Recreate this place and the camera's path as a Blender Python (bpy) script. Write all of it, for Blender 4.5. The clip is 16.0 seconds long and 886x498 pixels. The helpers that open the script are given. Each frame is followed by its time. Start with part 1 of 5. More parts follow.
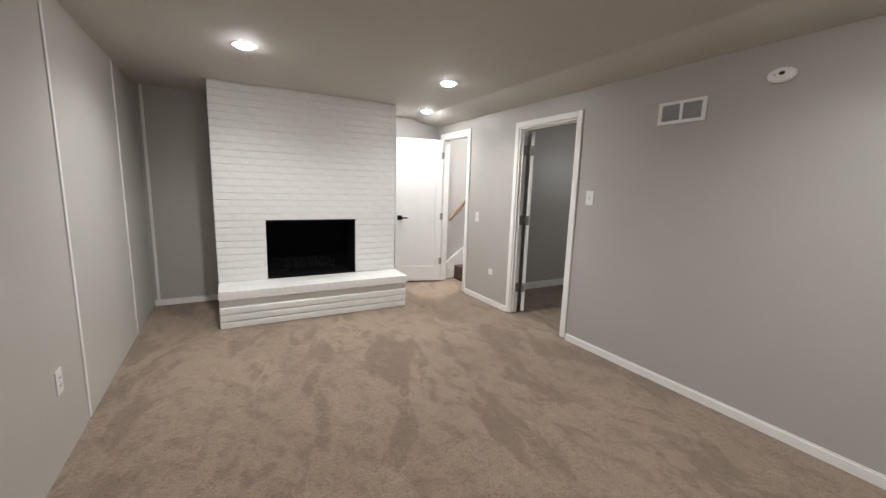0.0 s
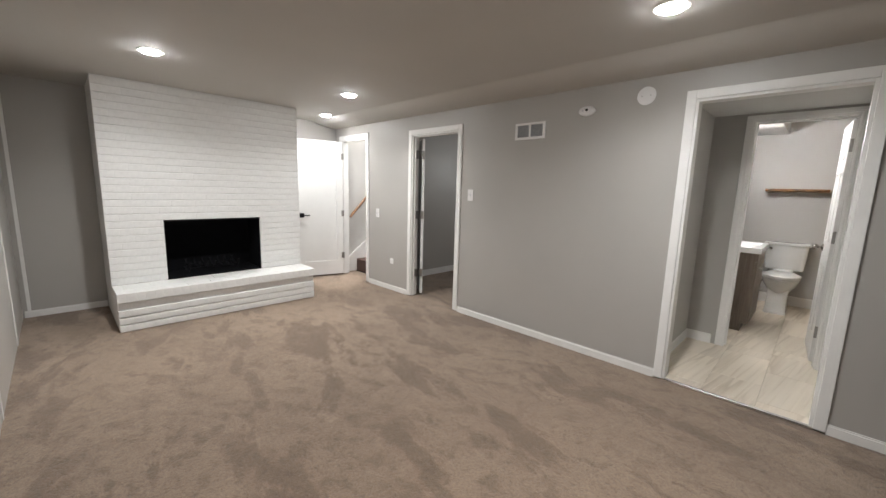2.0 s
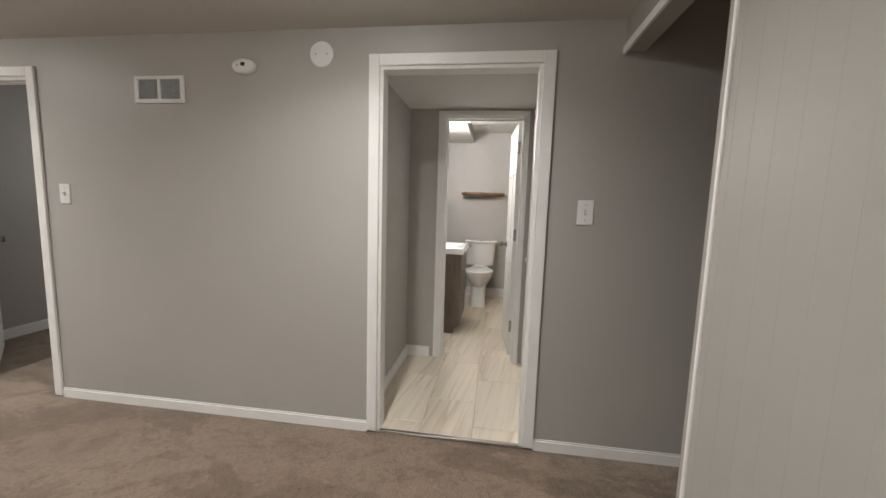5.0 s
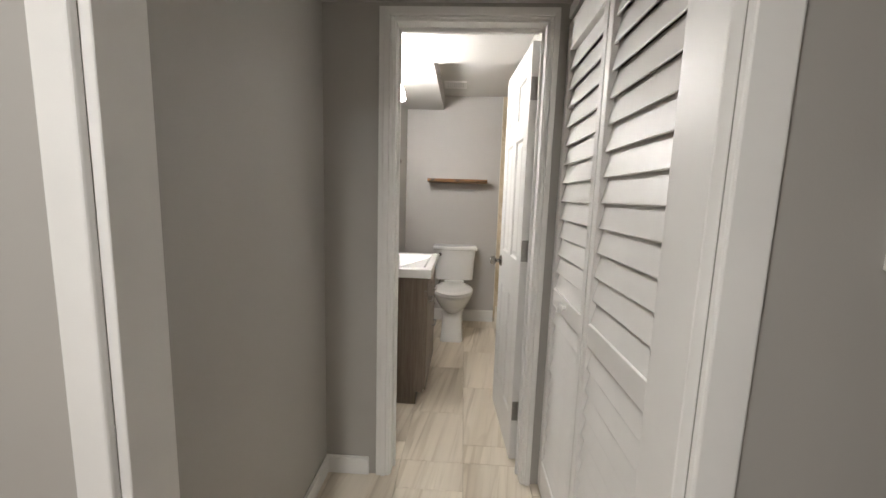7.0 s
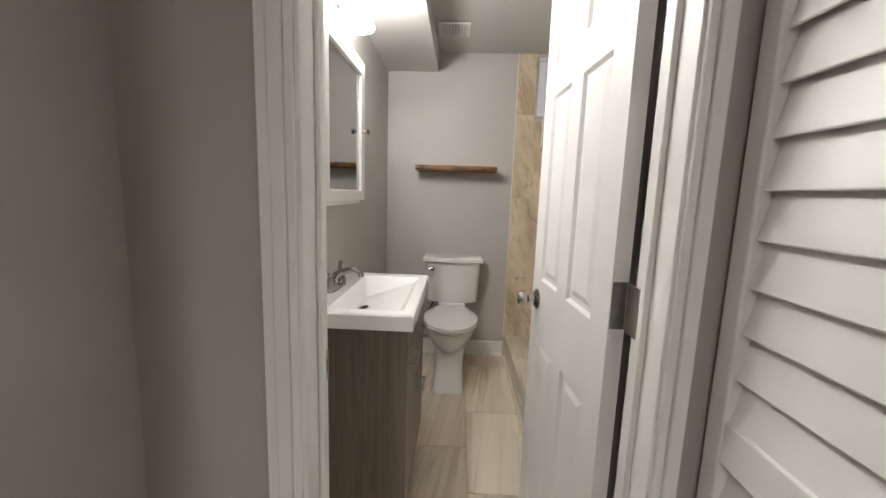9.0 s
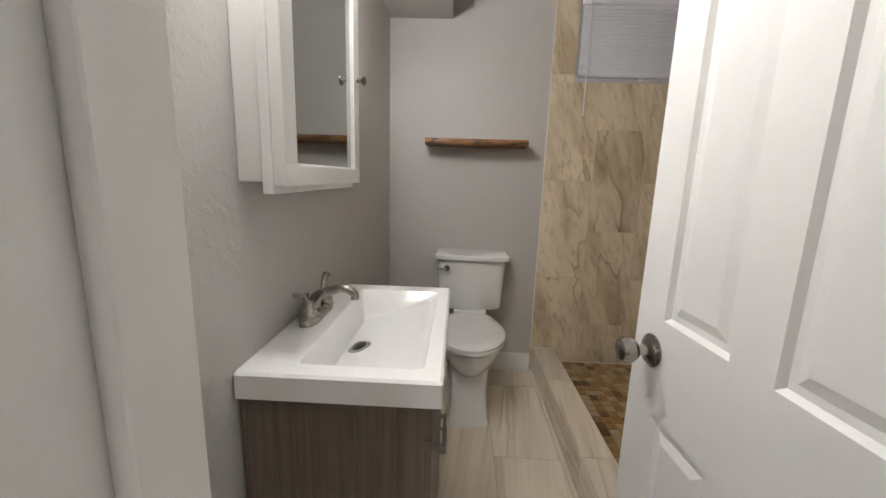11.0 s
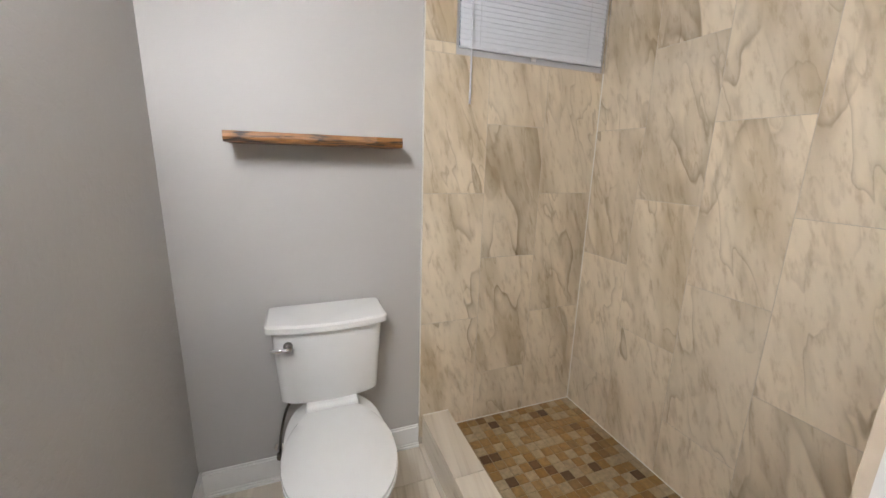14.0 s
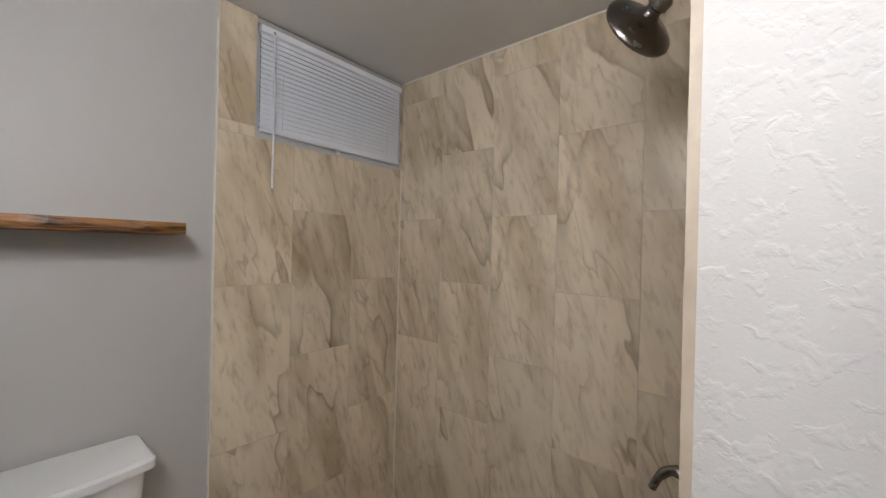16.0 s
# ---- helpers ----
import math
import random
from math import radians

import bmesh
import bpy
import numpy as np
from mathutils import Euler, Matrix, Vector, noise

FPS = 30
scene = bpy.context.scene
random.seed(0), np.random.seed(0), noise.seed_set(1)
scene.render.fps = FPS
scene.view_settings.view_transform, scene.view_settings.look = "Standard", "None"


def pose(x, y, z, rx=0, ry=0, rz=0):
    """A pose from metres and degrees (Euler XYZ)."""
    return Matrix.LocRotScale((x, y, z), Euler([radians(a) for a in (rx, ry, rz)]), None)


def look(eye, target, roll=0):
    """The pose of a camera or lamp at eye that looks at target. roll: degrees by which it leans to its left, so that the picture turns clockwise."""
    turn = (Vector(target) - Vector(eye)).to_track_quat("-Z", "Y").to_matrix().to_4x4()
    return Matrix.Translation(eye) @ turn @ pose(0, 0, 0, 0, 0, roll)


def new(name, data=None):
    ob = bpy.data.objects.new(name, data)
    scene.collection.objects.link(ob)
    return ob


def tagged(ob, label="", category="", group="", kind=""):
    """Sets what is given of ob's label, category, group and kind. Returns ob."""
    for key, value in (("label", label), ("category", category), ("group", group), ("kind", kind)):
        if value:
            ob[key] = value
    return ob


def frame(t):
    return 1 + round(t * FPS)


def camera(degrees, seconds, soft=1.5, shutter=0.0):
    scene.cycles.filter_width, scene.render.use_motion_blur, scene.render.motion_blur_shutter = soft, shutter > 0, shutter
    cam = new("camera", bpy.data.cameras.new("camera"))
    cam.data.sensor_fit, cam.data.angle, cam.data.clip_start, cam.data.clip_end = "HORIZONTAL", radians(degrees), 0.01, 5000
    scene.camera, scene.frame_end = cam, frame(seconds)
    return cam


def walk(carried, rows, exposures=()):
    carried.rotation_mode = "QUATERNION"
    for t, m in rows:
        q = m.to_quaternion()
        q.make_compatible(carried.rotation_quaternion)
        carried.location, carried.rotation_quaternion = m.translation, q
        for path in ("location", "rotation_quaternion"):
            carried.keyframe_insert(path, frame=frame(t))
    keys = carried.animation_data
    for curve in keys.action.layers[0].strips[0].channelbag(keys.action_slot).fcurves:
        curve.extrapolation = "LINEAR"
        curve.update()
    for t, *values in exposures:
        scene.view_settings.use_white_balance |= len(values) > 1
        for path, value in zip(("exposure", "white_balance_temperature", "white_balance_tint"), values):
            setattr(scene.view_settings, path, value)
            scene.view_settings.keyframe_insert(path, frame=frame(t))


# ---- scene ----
cam = camera(98.4, 16.0)
EXPOSURES = [(0, -0.10, 6350, 9), (2, -0.02, 6280, 9), (4, -0.07, 6450, 9), (6.5, 0.02, 6550, 9), (7, -0.12, 6550, 9), (7.5, -0.2, 6600, 9), (8, -0.2, 6550, 10), (8.5, -0.2, 6550, 10), (9, -0.25, 6550, 10), (9.5, -0.34, 6550, 10), (12, -0.5, 6400, 10), (12.5, -0.45, 6500, 10), (13, -0.25, 6450, 10), (13.5, -0.17, 6450, 10), (14, 0.28, 6050, 10), (14.5, -0.08, 6050, 10), (15.5, -0.36, 6100, 10), (16, -0.40, 6050, 10)]
PATH = [
    (0, (0.445, 0.172, 1.362), (1.42, 1.89, 1.044), 1.8),
    (0.5, (0.292, 0.005, 1.367), (1.411, 1.631, 1.047), 1.6),
    (1, (0.139, -0.124, 1.387), (1.355, 1.431, 1.069), 1.7),
    (1.5, (0.034, -0.191, 1.373), (1.328, 1.301, 1.058), 1.7),
    (2, (0.024, -0.261, 1.376), (1.432, 1.125, 1.062), 1.7),
    (2.5, (0.049, -0.294, 1.373), (1.614, 0.913, 1.065), 1.7),
    (3, (0.089, -0.337, 1.366), (1.807, 0.643, 1.067), 1.7),
    (3.5, (0.174, -0.332, 1.363), (2.02, 0.381, 1.07), 1.7),
    (4, (0.421, -0.297, 1.354), (2.342, 0.182, 1.069), 1.8),
    (4.2, (0.548, -0.281, 1.333), (2.485, 0.138, 1.067), 1.9),
    (6.5, (2.311, -0.045, 1.315), (4.288, 0.088, 1.043), 1.6),
    (7, (2.649, -0.059, 1.311), (4.629, 0.039, 1.042), 1.8),
    (7.5, (2.921, -0.040, 1.303), (4.902, 0.057, 1.042), 1.8),
    (8, (3.175, 0.008, 1.298), (5.155, 0.102, 1.033), 1.8),
    (8.5, (3.428, 0.006, 1.297), (5.407, 0.090, 1.022), 1.8),
    (9, (3.666, -0.018, 1.287), (5.644, 0.055, 1.002), 1.9),
    (9.5, (3.826, -0.013, 1.280), (5.802, 0.056, 0.980), 1.7),
    (11.8, (4.438, 0.141, 1.273), (6.384, 0.199, 0.815), 1.6),
    (12, (4.500, 0.122, 1.289), (6.440, 0.169, 0.804), 1.5),
    (12.5, (4.692, 0.092, 1.310), (6.627, 0.031, 0.807), 1.4),
    (13, (4.855, 0.032, 1.361), (6.774, -0.131, 0.823), 1.4),
    (13.5, (4.984, 0.055, 1.395), (6.880, -0.283, 0.857), 1.6),
    (14, (5.051, 0.102, 1.417), (6.867, -0.606, 0.966), 1.6),
    (14.5, (5.094, 0.106, 1.443), (6.724, -1.011, 1.133), 1.4),
    (15, (5.128, 0.106, 1.484), (6.590, -1.248, 1.316), 1.5),
    (15.5, (5.133, 0.106, 1.483), (6.469, -1.382, 1.470), 1.4),
    (16, (5.130, 0.106, 1.435), (6.416, -1.426, 1.431), 1.4),
]
walk(cam, [(t, look(eye, target, roll)) for t, eye, target, roll in PATH], EXPOSURES)


# ---------------------------------------------------------------- light
world = bpy.data.worlds.new("sky")
scene.world = world
world.use_nodes = True
_n = world.node_tree.nodes
_sky = _n.new("ShaderNodeTexSky")
_sky.sky_type, _sky.sun_disc = "NISHITA", False
_sky.sun_elevation, _sky.sun_rotation = radians(30), radians(200)
world.node_tree.links.new(_sky.outputs[0], _n["Background"].inputs[0])
_n["Background"].inputs[1].default_value = 0.06

DOWNLIGHT = 14.0      # watts of each recessed lamp
SHADE_GLOW = 150.0     # vanity shades
STAIR_LIGHT = 200.0
LED_COLOUR = (1.0, 0.98, 0.955)
CARPET = -0.012       # the pile lies a little under the tiles


def area_lamp(name, at, target, size, watts, colour, shape="DISK", spread=180):
    data = bpy.data.lights.new(name, "AREA")
    data.shape, data.size, data.energy, data.color = shape, size, watts, colour
    data.spread = radians(spread)
    ob = new(name, data)
    ob.matrix_world = look(at, target)
    return ob


# fill lamp that brightens the bedroom, set in an unseen, added wall opening
area_lamp("bedroom_fill_light", (6.14, 2.45, 1.78), (3.2, 2.45, 1.3), 0.62, 16.0, (1.0, 0.985, 0.96), "SQUARE")

# ---------------------------------------------------------------- materials
def material(name, rough=0.5, metal=0.0):
    m = bpy.data.materials.new(name)
    m.use_nodes = True
    b = m.node_tree.nodes["Principled BSDF"]
    b.inputs["Roughness"].default_value, b.inputs["Metallic"].default_value = rough, metal
    return m, m.node_tree.nodes, m.node_tree.links, b


def coords(n, l, scale=(1, 1, 1), rotate=(0, 0, 0), kind="Object", random_shift=0.0):
    tc = n.new("ShaderNodeTexCoord")
    mp = n.new("ShaderNodeMapping")
    mp.inputs["Rotation"].default_value = [radians(a) for a in rotate]
    stretch = n.new("ShaderNodeMapping")
    stretch.inputs["Scale"].default_value = scale
    src = tc.outputs[kind]
    if random_shift:
        info = n.new("ShaderNodeObjectInfo")
        mul = n.new("ShaderNodeMath")
        mul.operation = "MULTIPLY"
        mul.inputs[1].default_value = random_shift
        l.new(info.outputs["Random"], mul.inputs[0])
        add = n.new("ShaderNodeVectorMath")
        l.new(src, add.inputs[0])
        l.new(mul.outputs[0], add.inputs[1])
        src = add.outputs[0]
    l.new(src, mp.inputs[0])
    l.new(mp.outputs[0], stretch.inputs[0])
    return stretch.outputs[0]


def noise_tex(n, l, vec, scale, detail=4, rough=0.55, distort=0.0):
    t = n.new("ShaderNodeTexNoise")
    t.inputs["Scale"].default_value, t.inputs["Detail"].default_value = scale, detail
    t.inputs["Roughness"].default_value, t.inputs["Distortion"].default_value = rough, distort
    l.new(vec, t.inputs["Vector"])
    return t.outputs["Fac"]


def ramp(n, l, fac, stops):
    r = n.new("ShaderNodeValToRGB")
    while len(r.color_ramp.elements) < len(stops):
        r.color_ramp.elements.new(0.5)
    for e, (p, c) in zip(r.color_ramp.elements, stops):
        e.position, e.color = p, (*c, 1) if len(c) == 3 else c
    l.new(fac, r.inputs[0])
    return r.outputs[0]


def mix(n, l, fac, a, b, mode="MIX"):
    m = n.new("ShaderNodeMix")
    m.data_type, m.blend_type = "RGBA", mode
    for sock, v in ((m.inputs[0], fac), (m.inputs[6], a), (m.inputs[7], b)):
        if hasattr(v, "is_linked"):
            l.new(v, sock)
        else:
            sock.default_value = v if not isinstance(v, tuple) else (*v, 1)
    return m.outputs[2]


def bump(n, l, b, height, strength=0.3, distance=0.002):
    bp = n.new("ShaderNodeBump")
    bp.inputs["Strength"].default_value, bp.inputs["Distance"].default_value = strength, distance
    l.new(height, bp.inputs["Height"])
    l.new(bp.outputs[0], b.inputs["Normal"])


def grey(v):
    return (v, v, v)


def scaled(c, k):
    return tuple(min(1, v * k) for v in c)


def paint(name, colour, rough=0.55, blotch=0.05, orange=(260, 0.12), knock=0.0):
    """Rolled wall paint: fine stipple, slow blotches, and a knockdown texture where the plaster has one."""
    m, n, l, b = material(name, rough)
    v = coords(n, l)
    slow = noise_tex(n, l, v, 1.7, 3)
    l.new(ramp(n, l, slow, [(0.25, scaled(colour, 1 - blotch)), (0.75, scaled(colour, 1 + blotch))]), b.inputs["Base Color"])
    fine = noise_tex(n, l, v, orange[0], 2)
    if knock:
        patch = noise_tex(n, l, v, 42, 3, 0.55, 0.3)
        edge = ramp(n, l, patch, [(0.50, grey(0)), (0.60, grey(0.7)), (0.72, grey(1))])
        add = mix(n, l, 0.25, edge, fine)
        bump(n, l, b, add, knock, 0.003)
    else:
        bump(n, l, b, fine, orange[1], 0.001)
    rr = n.new("ShaderNodeMapRange")
    rr.inputs["To Min"].default_value, rr.inputs["To Max"].default_value = rough - 0.06, rough + 0.08
    l.new(slow, rr.inputs[0])
    l.new(rr.outputs[0], b.inputs["Roughness"])
    return m


def carpet_material():
    m, n, l, b = material("carpet_pile", 0.95)
    v = coords(n, l)
    tuft = noise_tex(n, l, v, 110, 4, 0.75)
    clump = noise_tex(n, l, v, 34, 5, 0.72)
    # nap brushed one way or the other: long strokes with a crisp edge, and small scuffs
    strokes = noise_tex(n, l, coords(n, l, (1.0, 0.36, 1), (0, 0, 14)), 3.1, 5, 0.60, 0.35)
    scuffs = noise_tex(n, l, coords(n, l, (1.0, 0.7, 1), (0, 0, -20)), 7.5, 5, 0.66, 0.4)
    lean = noise_tex(n, l, v, 0.9, 3, 0.5, 0.6)
    base = mix(n, l, ramp(n, l, lean, [(0.32, grey(0.0)), (0.68, grey(1))]), (0.232, 0.163, 0.112), (0.290, 0.208, 0.145))
    base = mix(n, l, ramp(n, l, strokes, [(0.36, grey(0.95)), (0.435, grey(0.75)), (0.47, grey(0.0))]), base, (0.168, 0.114, 0.076))
    base = mix(n, l, ramp(n, l, scuffs, [(0.34, grey(0.75)), (0.44, grey(0.35)), (0.48, grey(0.0))]), base, (0.165, 0.112, 0.074))
    base = mix(n, l, ramp(n, l, scuffs, [(0.57, grey(0.0)), (0.66, grey(0.45))]), base, (0.325, 0.236, 0.166))
    speck = ramp(n, l, tuft, [(0.34, grey(0.50)), (0.50, grey(0.98)), (0.72, grey(1.20))])
    base = mix(n, l, 0.70, base, speck, "MULTIPLY")
    pits = ramp(n, l, clump, [(0.34, grey(0.58)), (0.45, grey(1.0)), (0.68, grey(1.10))])
    base = mix(n, l, 0.65, base, pits, "MULTIPLY")
    l.new(base, b.inputs["Base Color"])
    b.inputs["Sheen Weight"].default_value = 0.25
    b.inputs["Sheen Roughness"].default_value = 0.6
    b.inputs["Specular IOR Level"].default_value = 0.1
    height = mix(n, l, 0.5, tuft, clump)
    bump(n, l, b, height, 0.9, 0.012)
    return m


def stone_tile(name, light, mid, vein, along, turn, rough, random_shift=17.0, strong=1.0):
    """Glazed porcelain that imitates a veined sandstone; every tile shows another cut of it.
    along: the axis of the veins."""
    m, n, l, b = material(name, rough)

    def stretched(across, lengthwise):
        return coords(n, l, [lengthwise if k == along else across for k in range(3)], turn, random_shift=random_shift)

    v = stretched(4.0, 0.5)
    broad = noise_tex(n, l, v, 1.3, 3, 0.5, 0.2)
    c = ramp(n, l, broad, [(0.32, mid), (0.49, light), (0.68, scaled(light, 1.10))])
    # long veins: a crisp edge on one side that fades away on the other
    for across, lengthwise, soft, weight in ((2.8, 0.20, 0.10, 0.80), (5.2, 0.34, 0.07, 0.65), (9.0, 0.45, 0.05, 0.38)):
        field = noise_tex(n, l, stretched(across, lengthwise), 1.0, 2.5, 0.5, 0.15)
        edge = ramp(n, l, field, [(0.495, grey(0.0)), (0.503, grey(weight)), (0.503 + soft * 0.3, grey(weight * 0.42)), (0.503 + soft, grey(0.0))])
        gate = ramp(n, l, noise_tex(n, l, stretched(across * 0.6, lengthwise * 2.2), 1.1, 2), [(0.47, grey(0.03)), (0.62, grey(1))])
        c = mix(n, l, mix(n, l, 1.0, mix(n, l, 1.0, edge, gate, "MULTIPLY"), grey(strong), "MULTIPLY"), c, vein)
    # hairline grain
    fine = noise_tex(n, l, stretched(28.0, 0.85), 1.5, 4, 0.6, 0.1)
    grain = ramp(n, l, fine, [(0.30, (0.78, 0.735, 0.67)), (0.46, grey(1.0)), (0.70, grey(1.06))])
    c = mix(n, l, 0.9 * strong, c, grain, "MULTIPLY")
    dash = ramp(n, l, noise_tex(n, l, stretched(18.0, 0.5), 1.2, 3, 0.5), [(0.60, grey(0)), (0.74, grey(0.30))])
    c = mix(n, l, mix(n, l, 1.0, dash, grey(strong), "MULTIPLY"), c, scaled(vein, 1.1))
    info = n.new("ShaderNodeObjectInfo")
    c = mix(n, l, 1.0, c, ramp(n, l, info.outputs["Random"], [(0, grey(0.92)), (1, grey(1.05))]), "MULTIPLY")
    l.new(c, b.inputs["Base Color"])
    bump(n, l, b, fine, 0.06, 0.001)
    return m


def wood(name, dark, light, scale=(3, 40, 40), rough=0.45, turn=(0, 0, 0), gloss=0.0, lo=0.30, hi=0.68):
    m, n, l, b = material(name, rough)
    v = coords(n, l, scale, turn)
    big = noise_tex(n, l, v, 1.0, 5, 0.6, 0.8)
    pores = noise_tex(n, l, v, 4.5, 4, 0.7)
    c = ramp(n, l, big, [(lo, dark), (0.50, tuple((a + d) / 2 for a, d in zip(dark, light))), (hi, light)])
    c = mix(n, l, 0.55, c, ramp(n, l, pores, [(0.35, grey(0.55)), (0.55, grey(1))]), "MULTIPLY")
    l.new(c, b.inputs["Base Color"])
    b.inputs["Coat Weight"].default_value = gloss
    bump(n, l, b, pores, 0.15, 0.001)
    return m


def plain(name, colour, rough=0.4, metal=0.0, wear=0.06, wear_scale=14, coat=0.0, bumpy=0.05):
    m, n, l, b = material(name, rough, metal)
    v = coords(n, l)
    f = noise_tex(n, l, v, wear_scale, 4)
    l.new(ramp(n, l, f, [(0.3, scaled(colour, 1 - wear)), (0.7, scaled(colour, 1 + wear))]), b.inputs["Base Color"])
    rr = n.new("ShaderNodeMapRange")
    rr.inputs["To Min"].default_value, rr.inputs["To Max"].default_value = max(0.02, rough - 0.07), rough + 0.07
    l.new(f, rr.inputs[0])
    l.new(rr.outputs[0], b.inputs["Roughness"])
    b.inputs["Coat Weight"].default_value = coat
    if bumpy:
        bump(n, l, b, noise_tex(n, l, v, 180, 2), bumpy, 0.0006)
    return m


def glowing(name, colour, strength):
    m, n, l, b = material(name, 0.4)
    b.inputs["Base Color"].default_value = (0.85, 0.85, 0.84, 1)
    b.inputs["Emission Color"].default_value = (*colour, 1)
    b.inputs["Emission Strength"].default_value = strength
    return m


def mosaic_material():
    m, n, l, b = material("mosaic_stone", 0.38)
    info = n.new("ShaderNodeObjectInfo")
    geo = n.new("ShaderNodeNewGeometry")
    add = n.new("ShaderNodeMath")
    add.operation = "ADD"
    l.new(info.outputs["Random"], add.inputs[0])
    l.new(geo.outputs["Random Per Island"], add.inputs[1])
    fr = n.new("ShaderNodeMath")
    fr.operation = "FRACT"
    l.new(add.outputs[0], fr.inputs[0])
    c = ramp(n, l, fr.outputs[0], [(0.0, (0.42, 0.32, 0.195)), (0.38, (0.46, 0.36, 0.225)), (0.46, (0.36, 0.215, 0.07)), (0.62, (0.30, 0.155, 0.035)), (0.80, (0.38, 0.245, 0.09)), (0.90, (0.17, 0.075, 0.022)), (1.0, (0.09, 0.042, 0.016))])
    cloud = noise_tex(n, l, coords(n, l, random_shift=9), 45, 4)
    c = mix(n, l, 0.8, c, ramp(n, l, cloud, [(0.3, grey(0.50)), (0.7, grey(0.92))]), "MULTIPLY")
    l.new(c, b.inputs["Base Color"])
    bump(n, l, b, cloud, 0.15, 0.001)
    return m


GREIGE = (0.435, 0.418, 0.392)
M_WALL = paint("greige_wall_paint", GREIGE, 0.42, 0.03, (230, 0.15))
# same greige as the walls, darkened in colour to dim the strongly lit panelling
M_PANEL_DIM = paint("greige_panel_paint_dimmed", (0.375, 0.358, 0.330), 0.43, 0.025, (320, 0.08))
# smooth greige lightened on the west wall, standing in for a downlight's sheen
M_WESTPANEL_LIT = paint("greige_smooth_paint_lit", scaled(GREIGE, 1.12), 0.30, 0.03, (320, 0.08))
M_BATHWALL = paint("textured_bath_paint", (0.49, 0.472, 0.455), 0.5, 0.03, (230, 0.2), knock=0.30)
M_BATHSMOOTH = paint("smooth_bath_paint", (0.49, 0.472, 0.455), 0.5, 0.03, (230, 0.2))
M_CEIL = paint("ceiling_paint", (0.54, 0.52, 0.49), 0.7, 0.03, (150, 0.2))
M_BATHCEIL = paint("bath_ceiling_paint", (0.60, 0.59, 0.57), 0.6, 0.03, (150, 0.2))
M_TRIM = plain("white_trim_enamel", (0.83, 0.82, 0.80), 0.42, wear=0.03, wear_scale=6)
M_DOOR = plain("white_door_enamel", (0.79, 0.785, 0.77), 0.43, wear=0.02, wear_scale=5)
M_BRICK = plain("painted_brick", (0.74, 0.735, 0.715), 0.45, wear=0.05, wear_scale=25, bumpy=0.5)
M_CARPET = carpet_material()
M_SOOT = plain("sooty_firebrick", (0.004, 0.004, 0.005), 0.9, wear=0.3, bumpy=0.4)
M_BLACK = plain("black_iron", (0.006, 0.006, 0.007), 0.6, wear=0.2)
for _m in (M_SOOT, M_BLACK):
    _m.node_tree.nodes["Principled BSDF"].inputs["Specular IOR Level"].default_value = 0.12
M_FLOORTILE = stone_tile("floor_tile_glaze", (0.76, 0.685, 0.575), (0.67, 0.585, 0.47), (0.38, 0.30, 0.21), 0, (0, 0, 8), 0.32, strong=0.75)
M_WALLTILE = stone_tile("wall_tile_glaze", (0.68, 0.582, 0.442), (0.49, 0.395, 0.265), (0.205, 0.138, 0.062), 2, (17, -17, 0), 0.30)
M_GROUT = plain("pale_grout", (0.54, 0.475, 0.385), 0.8)
M_CAULK = plain("white_caulk", (0.78, 0.75, 0.69), 0.5)
M_TRIMTILE = plain("tile_edge", (0.40, 0.325, 0.245), 0.5, wear=0.12)
M_MOSAIC = mosaic_material()
M_PANGROUT = plain("pan_grout", (0.30, 0.235, 0.15), 0.8)
M_SHELF = wood("stained_pine", (0.013, 0.006, 0.0025), (0.29, 0.125, 0.028), (60, 3.0, 60), 0.5, lo=0.44, hi=0.61)
M_VANITY = wood("ash_brown_laminate", (0.125, 0.095, 0.072), (0.20, 0.158, 0.122), (80, 80, 2.4), 0.45)
M_RAIL = wood("oak_handrail", (0.16, 0.075, 0.035), (0.30, 0.16, 0.08), (4, 40, 40), 0.4)
M_PORCELAIN = plain("porcelain", (0.82, 0.82, 0.81), 0.10, wear=0.01, coat=0.4, bumpy=0)
M_SINK = plain("cultured_marble", (0.86, 0.86, 0.85), 0.16, wear=0.01, coat=0.3, bumpy=0)
M_PLASTIC = plain("white_plastic", (0.80, 0.79, 0.78), 0.35, wear=0.02)
M_NICKEL = plain("brushed_nickel", (0.36, 0.335, 0.31), 0.26, 1.0, wear=0.08, wear_scale=60)
M_STEEL = plain("satin_steel", (0.36, 0.35, 0.335), 0.38, 1.0, wear=0.1, wear_scale=40)
M_CHROME = plain("chrome", (0.75, 0.75, 0.75), 0.08, 1.0, wear=0.03)
M_GUNMETAL = plain("dark_nickel", (0.20, 0.185, 0.17), 0.26, 1.0, wear=0.1)
M_DARK = plain("dark_slot", (0.02, 0.02, 0.02), 0.7)
M_FILTER = plain("grey_grille", (0.34, 0.35, 0.36), 0.6, wear=0.15, wear_scale=70)
M_STAIR = plain("brown_stair_carpet", (0.085, 0.05, 0.04), 0.95, wear=0.3, wear_scale=120, bumpy=0.8)
M_BLIND = plain("white_vinyl_slat", (0.83, 0.845, 0.89), 0.4, wear=0.02)
M_FRAME = plain("grey_vinyl_frame", (0.50, 0.50, 0.53), 0.45, wear=0.05)
M_MIRROR = plain("mirror_silver", (0.52, 0.54, 0.535), 0.015, 1.0, wear=0.0, bumpy=0)
M_SHADE = glowing("lit_frosted_glass", (1.0, 0.965, 0.935), SHADE_GLOW)
